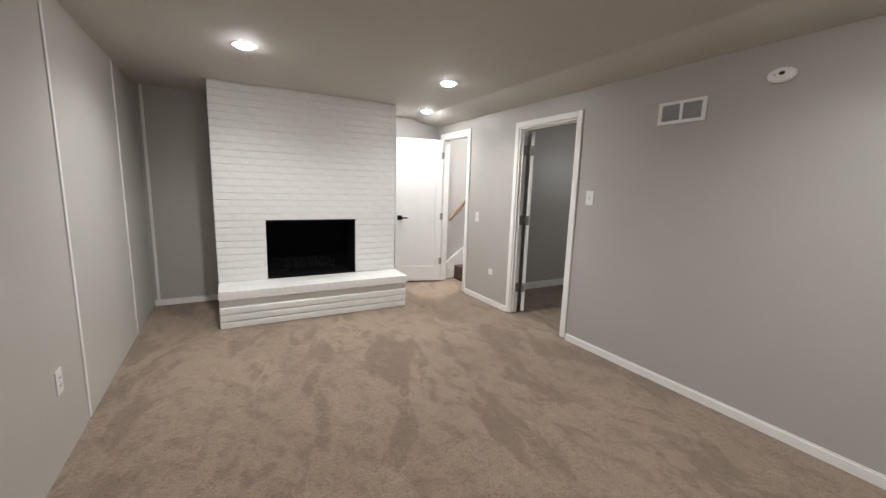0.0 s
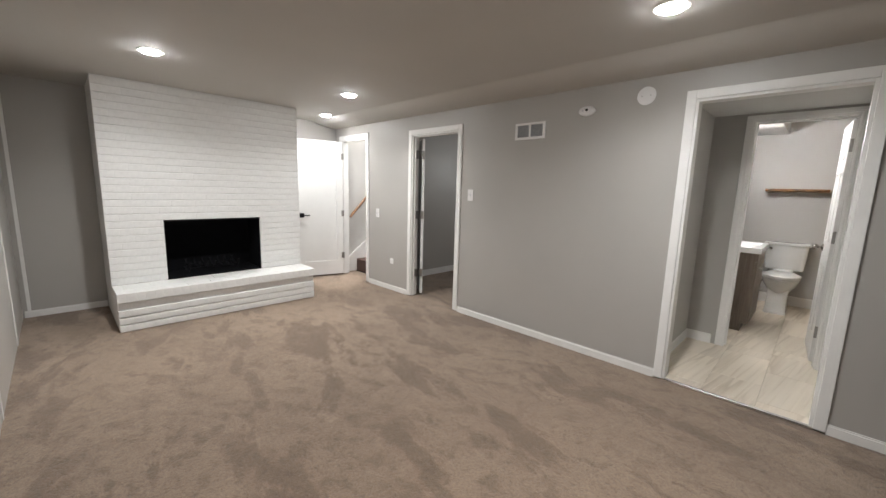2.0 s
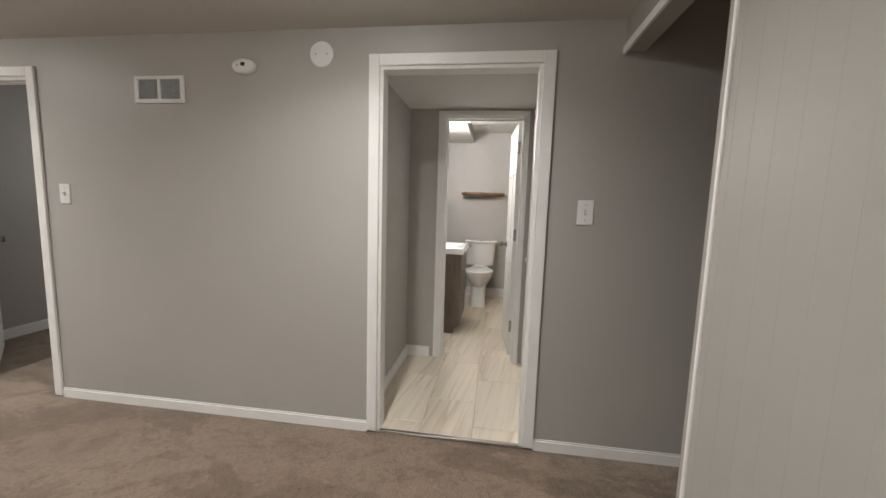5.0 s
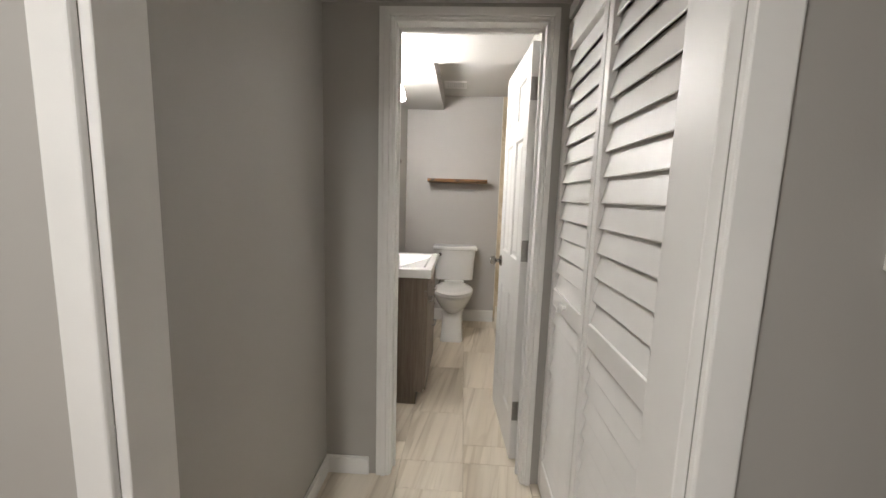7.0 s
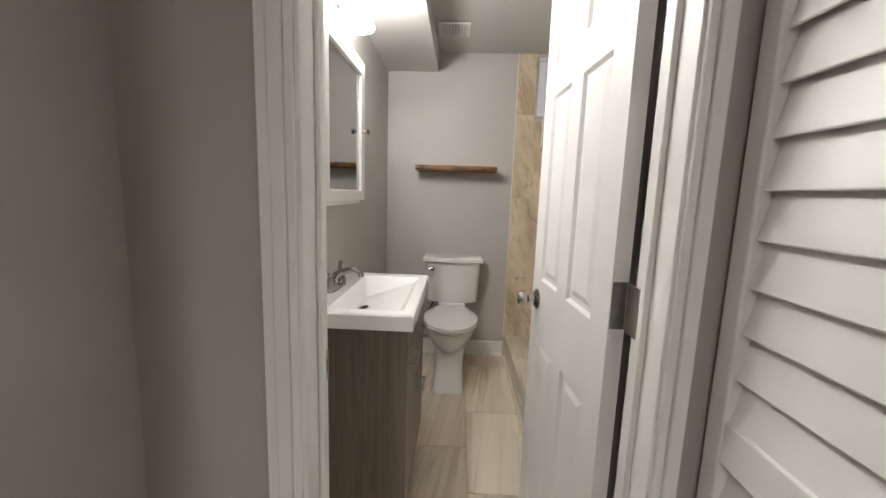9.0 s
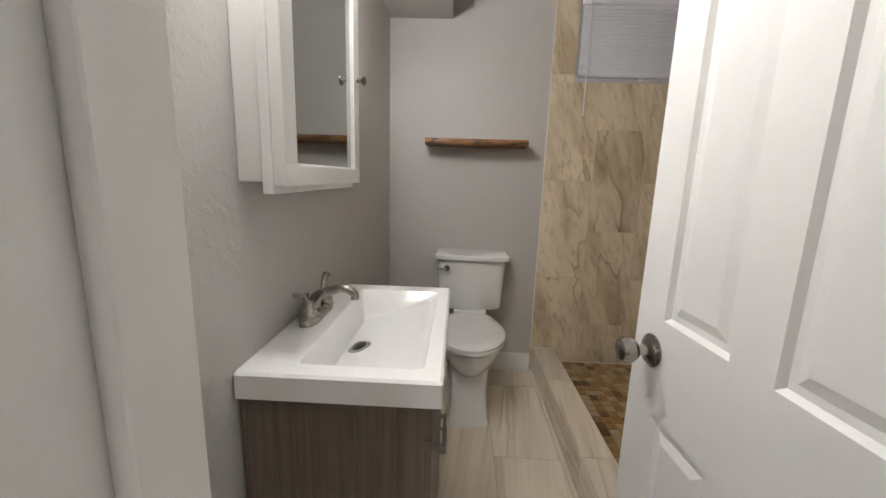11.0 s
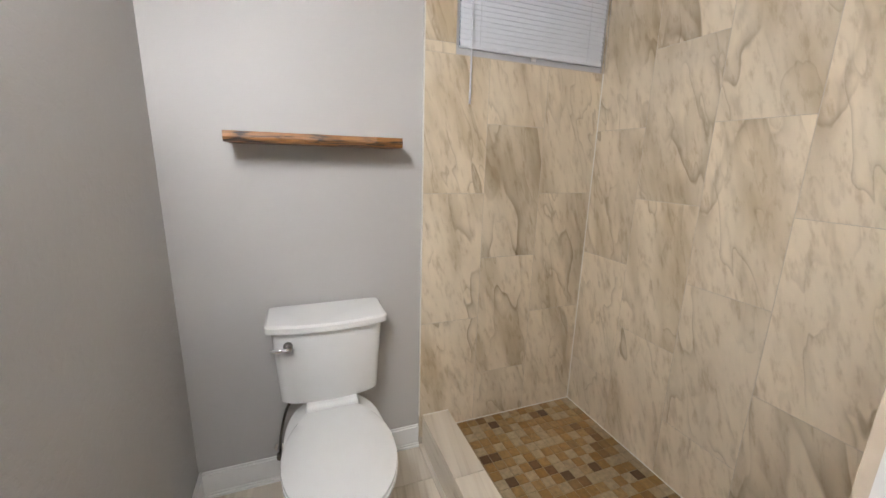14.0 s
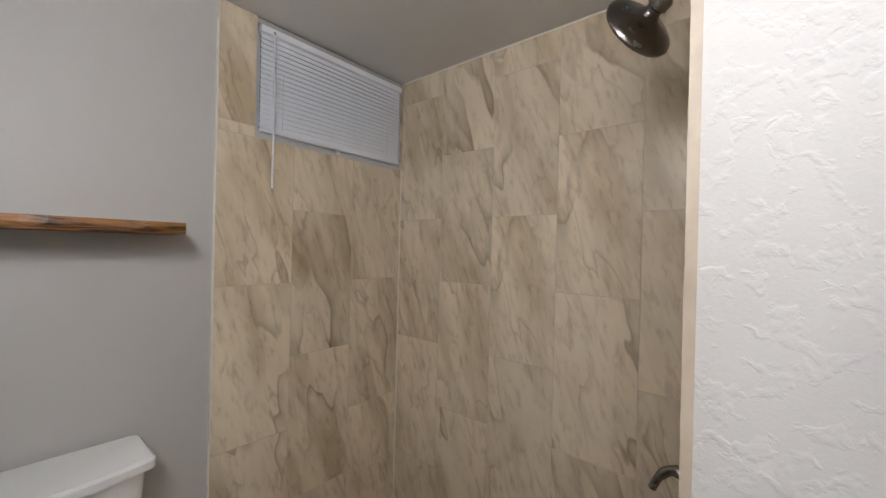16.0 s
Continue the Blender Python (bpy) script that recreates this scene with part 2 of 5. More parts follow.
M_SHADE_MOUTH = glowing("lit_shade_mouth", (1.0, 0.965, 0.935), SHADE_GLOW * 0.8)
M_LED = glowing("led_diffuser", (1.0, 0.98, 0.955), 230.0)
_gm, _gn, _gl, _gb = material("window_glass", 0.05)
_gb.inputs["Transmission Weight"].default_value = 1.0
M_GLASS = _gm


# ---------------------------------------------------------------- mesh helpers
def box(bm, x0, x1, y0, y1, z0, z1, bevel=0.0, seg=1):
    vs = [bm.verts.new((x, y, z)) for x in (x0, x1) for y in (y0, y1) for z in (z0, z1)]
    fs = [bm.faces.new([vs[i] for i in f]) for f in ((0, 1, 3, 2), (4, 6, 7, 5), (0, 4, 5, 1), (2, 3, 7, 6), (0, 2, 6, 4), (1, 5, 7, 3))]
    if bevel:
        es = list({e for f in fs for e in f.edges})
        bmesh.ops.bevel(bm, geom=es, offset=bevel, segments=seg, affect="EDGES", profile=0.5)
    return bm


def boxes(*rows, bevel=0.0, seg=1):
    bm = bmesh.new()
    for r in rows:
        box(bm, *r, bevel=bevel, seg=seg)
    return bm


def lathe(rings, steps=32, axis="z", at=(0, 0, 0), squash=(1, 1)):
    """A turned shape from (radius, height) pairs."""
    bm = bmesh.new()
    loops = []
    for r, h in rings:
        loops.append([bm.verts.new((r * math.cos(a) * squash[0], r * math.sin(a) * squash[1], h)) for a in (2 * math.pi * i / steps for i in range(steps))])
    for lo, hi in zip(loops, loops[1:]):
        for i in range(steps):
            bm.faces.new((lo[i], lo[(i + 1) % steps], hi[(i + 1) % steps], hi[i]))
    bm.faces.new(list(reversed(loops[0])))
    bm.faces.new(loops[-1])
    turn = {"z": (0, 0, 0), "x": (0, 90, 0), "-x": (0, -90, 0), "y": (-90, 0, 0), "-y": (90, 0, 0), "-z": (180, 0, 0)}[axis]
    bmesh.ops.transform(bm, matrix=pose(*at, *turn), verts=bm.verts)
    smooth(bm)
    return bm


def smooth(bm, angle=40):
    for f in bm.faces:
        f.smooth = True
    for e in bm.edges:
        if len(e.link_faces) == 2 and e.calc_face_angle(0) > radians(angle):
            e.smooth = False


def sweep(points, radii, steps=16, flat=(1, 1)):
    """A tube through points with a radius at each."""
    bm = bmesh.new()
    pts = [Vector(p) for p in points]
    loops, side = [], None
    for i, p in enumerate(pts):
        d = (pts[min(i + 1, len(pts) - 1)] - pts[max(i - 1, 0)]).normalized()
        if side is None:
            side = d.orthogonal().normalized() if abs(d.z) > 0.98 else d.cross(Vector((0, 0, 1))).normalized()
        side = (side - d * side.dot(d)).normalized()
        up = d.cross(side)
        r = radii[i] if isinstance(radii, (list, tuple)) else radii
        loops.append([bm.verts.new(p + side * math.cos(a) * r * flat[0] + up * math.sin(a) * r * flat[1]) for a in (2 * math.pi * k / steps for k in range(steps))])
    for lo, hi in zip(loops, loops[1:]):
        for k in range(steps):
            bm.faces.new((lo[k], lo[(k + 1) % steps], hi[(k + 1) % steps], hi[k]))
    bm.faces.new(list(reversed(loops[0])))
    bm.faces.new(loops[-1])
    bmesh.ops.recalc_face_normals(bm, faces=bm.faces)
    smooth(bm, 50)
    return bm


def curve_points(points, n=8):
    """Catmull-Rom points through the given ones."""
    p = [Vector(points[0])] + [Vector(q) for q in points] + [Vector(points[-1])]
    out = []
    for i in range(1, len(p) - 2):
        for k in range(n):
            t = k / n
            a, b, c, d = p[i - 1:i + 3]
            out.append(0.5 * (2 * b + (c - a) * t + (2 * a - 5 * b + 4 * c - d) * t * t + (3 * b - a - 3 * c + d) * t ** 3))
    return out + [p[-2]]


def stack(profiles, cap=True):
    """Skins a list of closed loops of equal length."""
    bm = bmesh.new()
    loops = [[bm.verts.new(q) for q in loop] for loop in profiles]
    k = len(loops[0])
    for lo, hi in zip(loops, loops[1:]):
        for i in range(k):
            bm.faces.new((lo[i], lo[(i + 1) % k], hi[(i + 1) % k], hi[i]))
    if cap:
        bm.faces.new(list(reversed(loops[0])))
        bm.faces.new(loops[-1])
    bmesh.ops.recalc_face_normals(bm, faces=bm.faces)
    smooth(bm, 38)
    return bm


def finish(name, bm, mat):
    me = bpy.data.meshes.new(name)
    bm.to_mesh(me)
    bm.free()
    for m in (mat if isinstance(mat, (list, tuple)) else (mat,)):
        me.materials.append(m)
    return new(name, me)


def structure(name, bm, mat, label="", category=""):
    return tagged(finish(name, bm, mat), label, category, kind="structure")


def thing(name, label, category, at=(0, 0, 0), group=""):
    ob = new(name)
    ob.empty_display_size = 0.05
    ob.location = at
    return tagged(ob, label, category, group)


def part(name, bm, mat, parent, label=""):
    ob = finish(name, bm, mat)
    ob.parent = parent
    if parent.type == "EMPTY":
        ob.matrix_parent_inverse = Matrix.Translation(parent.location).inverted()
    return tagged(ob, label)


def shared_part(name, me, at, parent):
    ob = new(name, me)
    ob.parent = parent
    if parent.type == "EMPTY":
        ob.matrix_parent_inverse = Matrix.Translation(parent.location).inverted()
    ob.location = at
    return ob


# ---------------------------------------------------------------- the plan
XW, XE, YN, YS = -0.30, 3.155, 5.20, -0.76     # the carpeted room
HC = 2.29                                       # its ceiling
T = 0.09                                        # wall thickness
HX, HL, HR, HALL_C = 4.29, 0.545, -0.46, 2.08   # hall: end wall, its two sides, ceiling
BX0, BX1, BL, BR, BC = 4.40, 6.66, 0.543, -0.397, 2.32  # bathroom
SHX, SHR = 5.198, -1.345                        # shower: partition face, outer wall
FX0, FX1, FY, HY = 0.335, 2.215, 4.50, 4.11     # fireplace

# floors
structure("floor", boxes((XW - T, XE + 0.0, -3.2, YN + T, -0.10, CARPET)), M_CARPET, "beige brown cut pile carpet with brush marks", "carpet")
structure("floor_bedroom", boxes((XE, 6.2, 0.80, 4.24, -0.10, CARPET)), M_CARPET, "beige brown carpet of the unlit bedroom", "carpet")
structure("floor_stair_foot", boxes((XE, 3.44, 4.33, 5.2, -0.10, CARPET)), M_CARPET, "beige carpet at the foot of the stairs", "carpet")
tile_bed = structure("floor_tiled", boxes((XE, BX1 + 0.1, -1.45, 0.70, -0.10, -0.004)), M_GROUT, "cream veined porcelain floor tiles with thin grout", "tile floor")

# walls of the carpeted room
structure("wall_west", boxes((XW - T, XW, -0.76 - T, YN + T, -0.05, HC + 0.1)), M_WESTPANEL_LIT, "greige painted panel wall with pale seam strips", "wall")
structure("wall_north", boxes((XW, XE, YN, YN + T, -0.05, HC + 0.1)), M_WALL, "greige painted wall behind the brick chimney", "wall")
D3A, D3B, D3H = 0.448, -0.385, 2.022     # doorway to the hall
D2A, D2B, D2H = 3.395, 2.625, 2.0        # doorway to the bedroom
D1A, D1B, D1H = 5.02, 4.375, 2.035       # doorway to the stairs
structure("wall_east", boxes(
    (XE, XE + T, -3.2, D3B, -0.05, HC + 0.1), (XE, XE + T, D3B, D3A, D3H, HC + 0.1), (XE, XE + T, D3A, D2B, -0.05, HC + 0.1),
    (XE, XE + T, D2B, D2A, D2H, HC + 0.1), (XE, XE + T, D2A, D1B, -0.05, HC + 0.1), (XE, XE + T, D1B, D1A, D1H, HC + 0.1),
    (XE, XE + T, D1A, YN + T, -0.05, HC + 0.1)), M_WALL, "greige painted wall with three white-cased doorways", "wall")
HDR = 2.065
bm = boxes((XW, 2.24, YS - T, YS, -0.05, HC + 0.1), (2.24, XE, YS - T, YS, HDR, HC + 0.1))
structure("wall_south", bm, M_PANEL_DIM, "greige beadboard wall ending at an open passage", "wall")
structure("wall_passage", boxes((2.24 - T, 2.24, -3.2, YS - T, -0.05, HC + 0.1), (2.24, XE, -3.2 - T, -3.2, -0.05, HC + 0.1)), M_WALL, "greige painted passage walls", "wall")

# ceilings
bm = boxes((XW - T, XE + T, -3.2, YN + T, HC, HC + 0.1))
structure("ceiling", bm, M_CEIL, "off-white painted drywall ceiling", "ceiling")
# a shallow dropped strip with an eased edge runs along the east wall
prof = [(2.756, HC + 0.002), (2.800, HC - 0.009), (2.845, HC - 0.034), (2.99, HC - 0.058), (XE, HC - 0.073), (XE, HC + 0.002)]
bm = stack([[(x, y, z) for x, z in prof] for y in (YS - T, YN)])
structure("ceiling_drop", bm, M_CEIL, "shallow dropped ceiling strip along the wall", "ceiling")
structure("ceiling_hall", boxes((XE + T, HX + 0.11, -1.2, HL, HALL_C, HALL_C + 0.1)), M_BATHCEIL, "low white hall ceiling", "ceiling")
structure("ceiling_bedroom", boxes((XE + T, 6.2, 0.80, 4.24, HC, HC + 0.1)), M_CEIL, "off-white bedroom ceiling", "ceiling")

# bedroom beyond the second doorway; its far opening is added for the fill lamp
structure("wall_bedroom", boxes((XE + T, 6.2, 4.13, 4.24, -0.05, HC), (6.1, 6.2, 0.9, 1.9, -0.05, HC), (6.1, 6.2, 3.0, 4.13, -0.05, HC), (6.1, 6.2, 1.9, 3.0, -0.05, 1.45), (6.1, 6.2, 1.9, 3.0, 2.1, HC), (XE + T, 6.1, 0.80, 0.9, -0.05, HC)), M_WALL, "greige painted bedroom walls", "wall")

# stairwell
structure("wall_stairs", boxes((XE + T, 6.6, 5.10, 5.21, 0, 4.6), (XE + T, 6.6, 4.25, 4.36, 0, 4.6), (6.5, 6.6, 4.36, 5.10, 0, 4.6), (XE, XE + T, 4.25, 5.21, HC + 0.1, 4.6)), M_BATHCEIL, "pale painted stairwell walls", "wall")
structure("ceiling_stairs", boxes((XE, 6.6, 4.25, 5.21, 4.6, 4.7)), M_CEIL, "stairwell ceiling", "ceiling")

# hall
structure("wall_hall_left", boxes((XE + T, HX, HL, HL + 0.1, 0, HC)), M_WALL, "greige painted hall wall", "wall")
BDA, BDB, BDH = 0.256, -0.385, 2.026      # bathroom doorway
structure("wall_hall_end", boxes((HX, BX0, BDA, HL + 0.1, 0, 2.42), (HX, BX0, -1.2, BDB, 0, 2.42), (HX, BX0, BDB, BDA, BDH, 2.42)), M_WALL, "greige painted wall round the bathroom doorway", "wall")
CLX0, CLX1, CLH = 3.372, 4.286, 2.02    # closet opening
structure("wall_hall_right", boxes((XE + T, CLX0, HR - 0.09, HR, 0, HALL_C), (CLX0, CLX1, HR - 0.09, HR, CLH, HALL_C), (CLX1, HX, HR - 0.09, HR - 0.04, 0, HALL_C)), M_WALL, "hall wall round the louvred closet", "wall")
structure("wall_closet", boxes((XE + T, HX, -1.2, -1.1, 0, HALL_C)), M_WALL, "closet back wall", "wall")

# bathroom
structure("wall_bath_left", boxes((BX0, BX1, BL, BL + 0.1, 0, 2.42)), M_BATHWALL, "light greige textured wall above the vanity", "wall")
WY0, WY1, WZ0, WZ1 = -0.557, -1.326, 1.850, 2.298
structure("wall_bath_back", boxes((BX1, BX1 + 0.25, WY0, BL + 0.1, 0, 2.42), (BX1, BX1 + 0.25, SHR - 0.1, WY1, 0, 2.42),
                                  (BX1, BX1 + 0.25, WY1, WY0, 0, WZ0), (BX1, BX1 + 0.25, WY1, WY0, WZ1, 2.42)), M_BATHSMOOTH, "light greige painted wall behind the toilet", "wall")
structure("wall_shower_right", boxes((SHX - 0.12, BX1, SHR - 0.1, SHR, 0, 2.42)), M_GROUT, "shower wall of tall veined stone-look tiles", "tile wall")
structure("wall_bath_right", boxes((BX0, SHX - 0.012, SHR, BR, 0, 2.42)), M_BATHWALL, "white textured wall beside the shower", "wall")
structure("ceiling_bath", boxes((BX0, BX1, SHR, BL, BC, 2.42)), M_BATHCEIL, "painted bathroom ceiling", "ceiling")
structure("ceiling_bath_soffit", boxes((BX0, 5.25, BR, BL, 2.168, BC), (5.25, BX1, 0.172, BL, 2.182, BC)), M_BATHCEIL, "boxed-in duct soffit below the bathroom ceiling", "ceiling")


# ---------------------------------------------------------------- trim
def casing(name, side_x, face, a, b, h, w=0.062, t=0.016, label="white painted door casing"):
    """Flat casing on a wall that faces x; face is -1 or 1; a > b are the opening's sides."""
    x0, x1 = sorted((side_x, side_x + face * t))
    ob = structure(name, boxes((x0, x1, a, a + w, 0, h + w), (x0, x1, b - w, b, 0, h + w), (x0, x1, b, a, h, h + w), bevel=0.004, seg=2), M_TRIM, label, "door casing")
    return ob


def jamb(name, x0, x1, a, b, h, t=0.018):
    structure(name, boxes((x0, x1, a - t, a, 0, h), (x0, x1, b, b + t, 0, h), (x0, x1, b + t, a - t, h - t, h), bevel=0.0015), M_TRIM, "white painted door jamb", "door jamb")


casing("trim_hall_doorway", XE, -1, D3A, D3B, D3H, 0.058)
jamb("trim_hall_jamb", XE - 0.002, XE + T + 0.002, D3A, D3B, D3H)
casing("trim_bedroom_doorway", XE, -1, D2A, D2B, D2H, 0.056)
jamb("trim_bedroom_jamb", XE - 0.002, XE + T + 0.002, D2A, D2B, D2H)
casing("trim_stair_doorway", XE, -1, D1A, D1B, D1H)
jamb("trim_stair_jamb", XE - 0.002, XE + T + 0.002, D1A, D1B, D1H)


def moulded_casing(name, x, face, a, b, h, wa, wb):
    """Colonial casing of three stepped ribs; wa and wb are the widths of its two legs."""
    bm = bmesh.new()
    for o, i, t in ((0.0, 0.016, 0.010), (0.016, 0.040, 0.016), (0.040, 0.080, 0.012)):
        # o and i count outwards from the opening's edge
        x0, x1 = sorted((x, x + face * t))
        k = 0.55      # the head is trimmed under the low ceiling
        if wa - o > 0.004:
            box(bm, x0, x1, a + o, a + min(i, wa), 0, h + i * k, 0.003, 2)
        if wb - o > 0.004:
            box(bm, x0, x1, b - min(i, wb), b - o, 0, h + i * k, 0.003, 2)
        box(bm, x0, x1, b - min(o, wb), a + min(o, wa), h + o * k, h + i * k, 0.003, 2)
    structure(name, bm, M_TRIM, "white moulded door casing", "door casing")


moulded_casing("trim_bath_doorway", HX, -1, BDA - 0.010, BDB + 0.012, BDH - 0.008, 0.061, 0.041)
jamb("trim_bath_jamb", HX - 0.002, BX0 + 0.002, BDA, BDB, BDH)
structure("trim_bath_stop", boxes((4.345, 4.362, BDA - 0.029, BDA - 0.018, 0, BDH - 0.018), (4.345, 4.362, BDB + 0.029, BDA - 0.029, BDH - 0.032, BDH - 0.018), (4.345, 4.362, BDB + 0.018, BDB + 0.029, 0, BDH - 0.018), bevel=0.001), M_TRIM, "white door stop strip", "door stop")
structure("trim_closet", boxes((CLX0 - 0.085, CLX0, HR, HR + 0.014, 0, CLH + 0.045), (CLX0, CLX1, HR, HR + 0.014, CLH, CLH + 0.045), bevel=0.003, seg=2), M_TRIM, "white closet casing", "door casing")


def baseboard(name, runs, h=0.085, z0=0.0):
    """runs: (x0, x1, y0, y1) footprints of thin strips."""
    bm = bmesh.new()
    for x0, x1, y0, y1 in runs:
        box(bm, x0, x1, y0, y1, z0, h - 0.012, 0.001)
        inx, iny = (0.004, 0) if x1 - x0 < y1 - y0 else (0, 0.004)
        box(bm, x0 + inx, x1 - inx, y0 + iny, y1 - iny, h - 0.012, h, 0.003, 2)
    structure(name, bm, M_TRIM, "white painted baseboard", "baseboard")


W = 0.062
baseboard("baseboard_east", [(XE - 0.013, XE, D3A + 0.058, D2B - W), (XE - 0.013, XE, D2A + W, D1B - W), (XE - 0.013, XE, -3.2, D3B - 0.058)], 0.056, CARPET)
baseboard("baseboard_north", [(XW + 0.013, FX0, YN - 0.013, YN), (FX1, XE, YN - 0.013, YN)], 0.055, CARPET)
baseboard("baseboard_bedroom", [(XE + T, 6.1, 4.117, 4.13)], 0.085, CARPET)
baseboard("baseboard_hall", [(XE + T, HX - 0.013, HL - 0.013, HL), (HX - 0.013, HX, BDA + 0.085, HL)], 0.09)
baseboard("baseboard_bath", [(BX1 - 0.014, BX1, -0.415, BL - 0.014), (5.70, BX1, BL - 0.014, BL)], 0.121)

baseboard("baseboard_bath_shoe", [(BX1 - 0.026, BX1 - 0.0142, -0.415, BL - 0.028), (5.70, BX1 - 0.0142, BL - 0.026, BL - 0.0142)], 0.024)

# thin strips over the panel seams, and the corner bead of the passage
for y in (2.90, 4.28):
    structure("trim_seam", boxes((XW, XW + 0.008, y - 0.014, y + 0.014, 0.0, HC), bevel=0.003, seg=2), M_TRIM, "narrow pale strip over a panel seam", "trim")
structure("trim_corner_strip", boxes((XW + 0.035, XW + 0.062, YN - 0.010, YN, 0.0, HC), bevel=0.003, seg=2), M_TRIM, "pale strip in the room corner", "trim")
structure("trim_passage", boxes((2.24, XE, YS - 0.004, YS + 0.012, HDR - 0.01, HDR + 0.028), (2.232, 2.246, YS - 0.01, YS + 0.008, 0, HDR - 0.01), bevel=0.004, seg=2), M_TRIM, "white strip edging the passage opening", "trim")

# beadboard battens: shallow rounded beads on the south wall
bm = bmesh.new()
x = XW + 0.02
while x < 2.22:
    box(bm, x, x + 0.0742, YS - 0.002, YS + 0.00025, 0.0, HC, 0.0002)
    x += 0.0752
structure("trim_beadboard", bm, M_PANEL_DIM, "greige vertical beadboard grooves", "panelling")

# carpet edge bar at the tiles
structure("trim_threshold", boxes((XE - 0.012, XE + 0.012, D3B + 0.018, D3A - 0.018, 0.0, 0.006), bevel=0.002), M_STEEL, "thin metal carpet edge strip", "threshold")


# ---------------------------------------------------------------- doors
def panel_slab(w, h, t, holes, z0=0.012):
    """A door frame of stiles and rails round rectangular holes (x0, x1, z0, z1), hinged at x = 0."""
    xs = sorted({0, w, *[v for q in holes for v in q[:2]]})
    zs = sorted({z0, h, *[v for q in holes for v in q[2:]]})
    bm = bmesh.new()
    for xa, xb in zip(xs, xs[1:]):
        for za, zb in zip(zs, zs[1:]):
            mid = ((xa + xb) / 2, (za + zb) / 2)
            if not any(q[0] < mid[0] < q[1] and q[2] < mid[1] < q[3] for q in holes):
                box(bm, xa, xb, -t / 2, t / 2, za, zb)
    bmesh.ops.remove_doubles(bm, verts=bm.verts, dist=1e-5)
    return bm


def raised_panel(q, t, steps):
    """steps: (inset, depth under the door's face) from the hole's edge inwards; both faces."""
    x0, x1, z0, z1 = q

    def ring(inset, y):
        return [(x0 + inset, y, z0 + inset), (x1 - inset, y, z0 + inset), (x1 - inset, y, z1 - inset), (x0 + inset, y, z1 - inset)]
    front = [ring(i, -t / 2 + d) for i, d in reversed(steps)]
    back = [ring(i, t / 2 - d) for i, d in steps]
    bm = stack(front + back)
    for f in bm.faces:
        f.smooth = False
    return bm


def hinge_leaf(parent, at, mat, size=(0.004, 0.032, 0.09)):
    x, y, z = at
    bm = boxes((x - 0.004, x + 0.030, y - 0.0015, y + 0.0015, z - size[2] / 2, z + size[2] / 2), bevel=0.001)
    k = lathe([(0.006, -size[2] / 2), (0.006, size[2] / 2)], 12, at=(x - 0.007, y, z))
    h = part("hinge", bm, mat, parent, "satin metal butt hinge")
    part("hinge_pin", k, mat, h)


def edge_hinge(parent, x, t, z, mat):
    """The hinge leaf let into the door's edge, with its knuckle at the back corner."""
    h = part("hinge", boxes((x, x + 0.002, -t / 2 + 0.003, t / 2 - 0.002, z - 0.050, z + 0.050), bevel=0.0008), mat, parent, "satin metal butt hinge")
    part("hinge_pin", lathe([(0.006, -0.05), (0.006, 0.05)], 12, at=(x - 0.004, -t / 2 - 0.003, z)), mat, h)
    for k in (-0.032, 0.0, 0.032):
        part("screw", lathe([(0.0035, 0), (0.003, 0.0008)], 10, "-x", (x, 0.004 if k else -0.006, z + k)), mat, h)


def round_knob(parent, x, z, t, mat):
    for s, ax in ((-1, "-y"), (1, "y")):
        k = part("door_knob", lathe([(0.031, 0), (0.032, 0.004), (0.026, 0.010), (0.012, 0.014), (0.011, 0.030), (0.020, 0.036), (0.026, 0.046), (0.0265, 0.056), (0.022, 0.066), (0.012, 0.069)], 28, ax, (x, s * t / 2, z)), mat, parent, "round brushed nickel knob")
        part("knob_rose", lathe([(0.033, -0.001), (0.034, 0.003), (0.028, 0.007)], 28, ax, (x, s * (t / 2 + 0.0005), z)), mat, k)


# open six-panel bathroom door
w, h, t = 0.588, 1.998, 0.035
door = thing("door_bathroom", "white six-panel door standing open into the bathroom", "door")
holes = []
for x0, x1 in ((0.090, 0.255), (0.333, 0.498)):
    for z0, z1 in ((0.215, 0.810), (1.012, 1.600), (1.700, 1.875)):
        holes.append((x0, x1, z0, z1))
part("door_frame", panel_slab(w, h, t, holes), M_DOOR, door)
for q in holes:
    part("door_panel", raised_panel(q, t, [(0.0, 0.0), (0.008, 0.009), (0.020, 0.009), (0.038, 0.003)]), M_DOOR, door)
for z in (0.27, 1.072, 1.80):
    edge_hinge(door, -0.0022, t, z, M_STEEL)
round_knob(door, w - 0.065, 0.940, t, M_NICKEL)
door.matrix_basis = pose(4.441, -0.353, 0, 0, 0, 3.7)

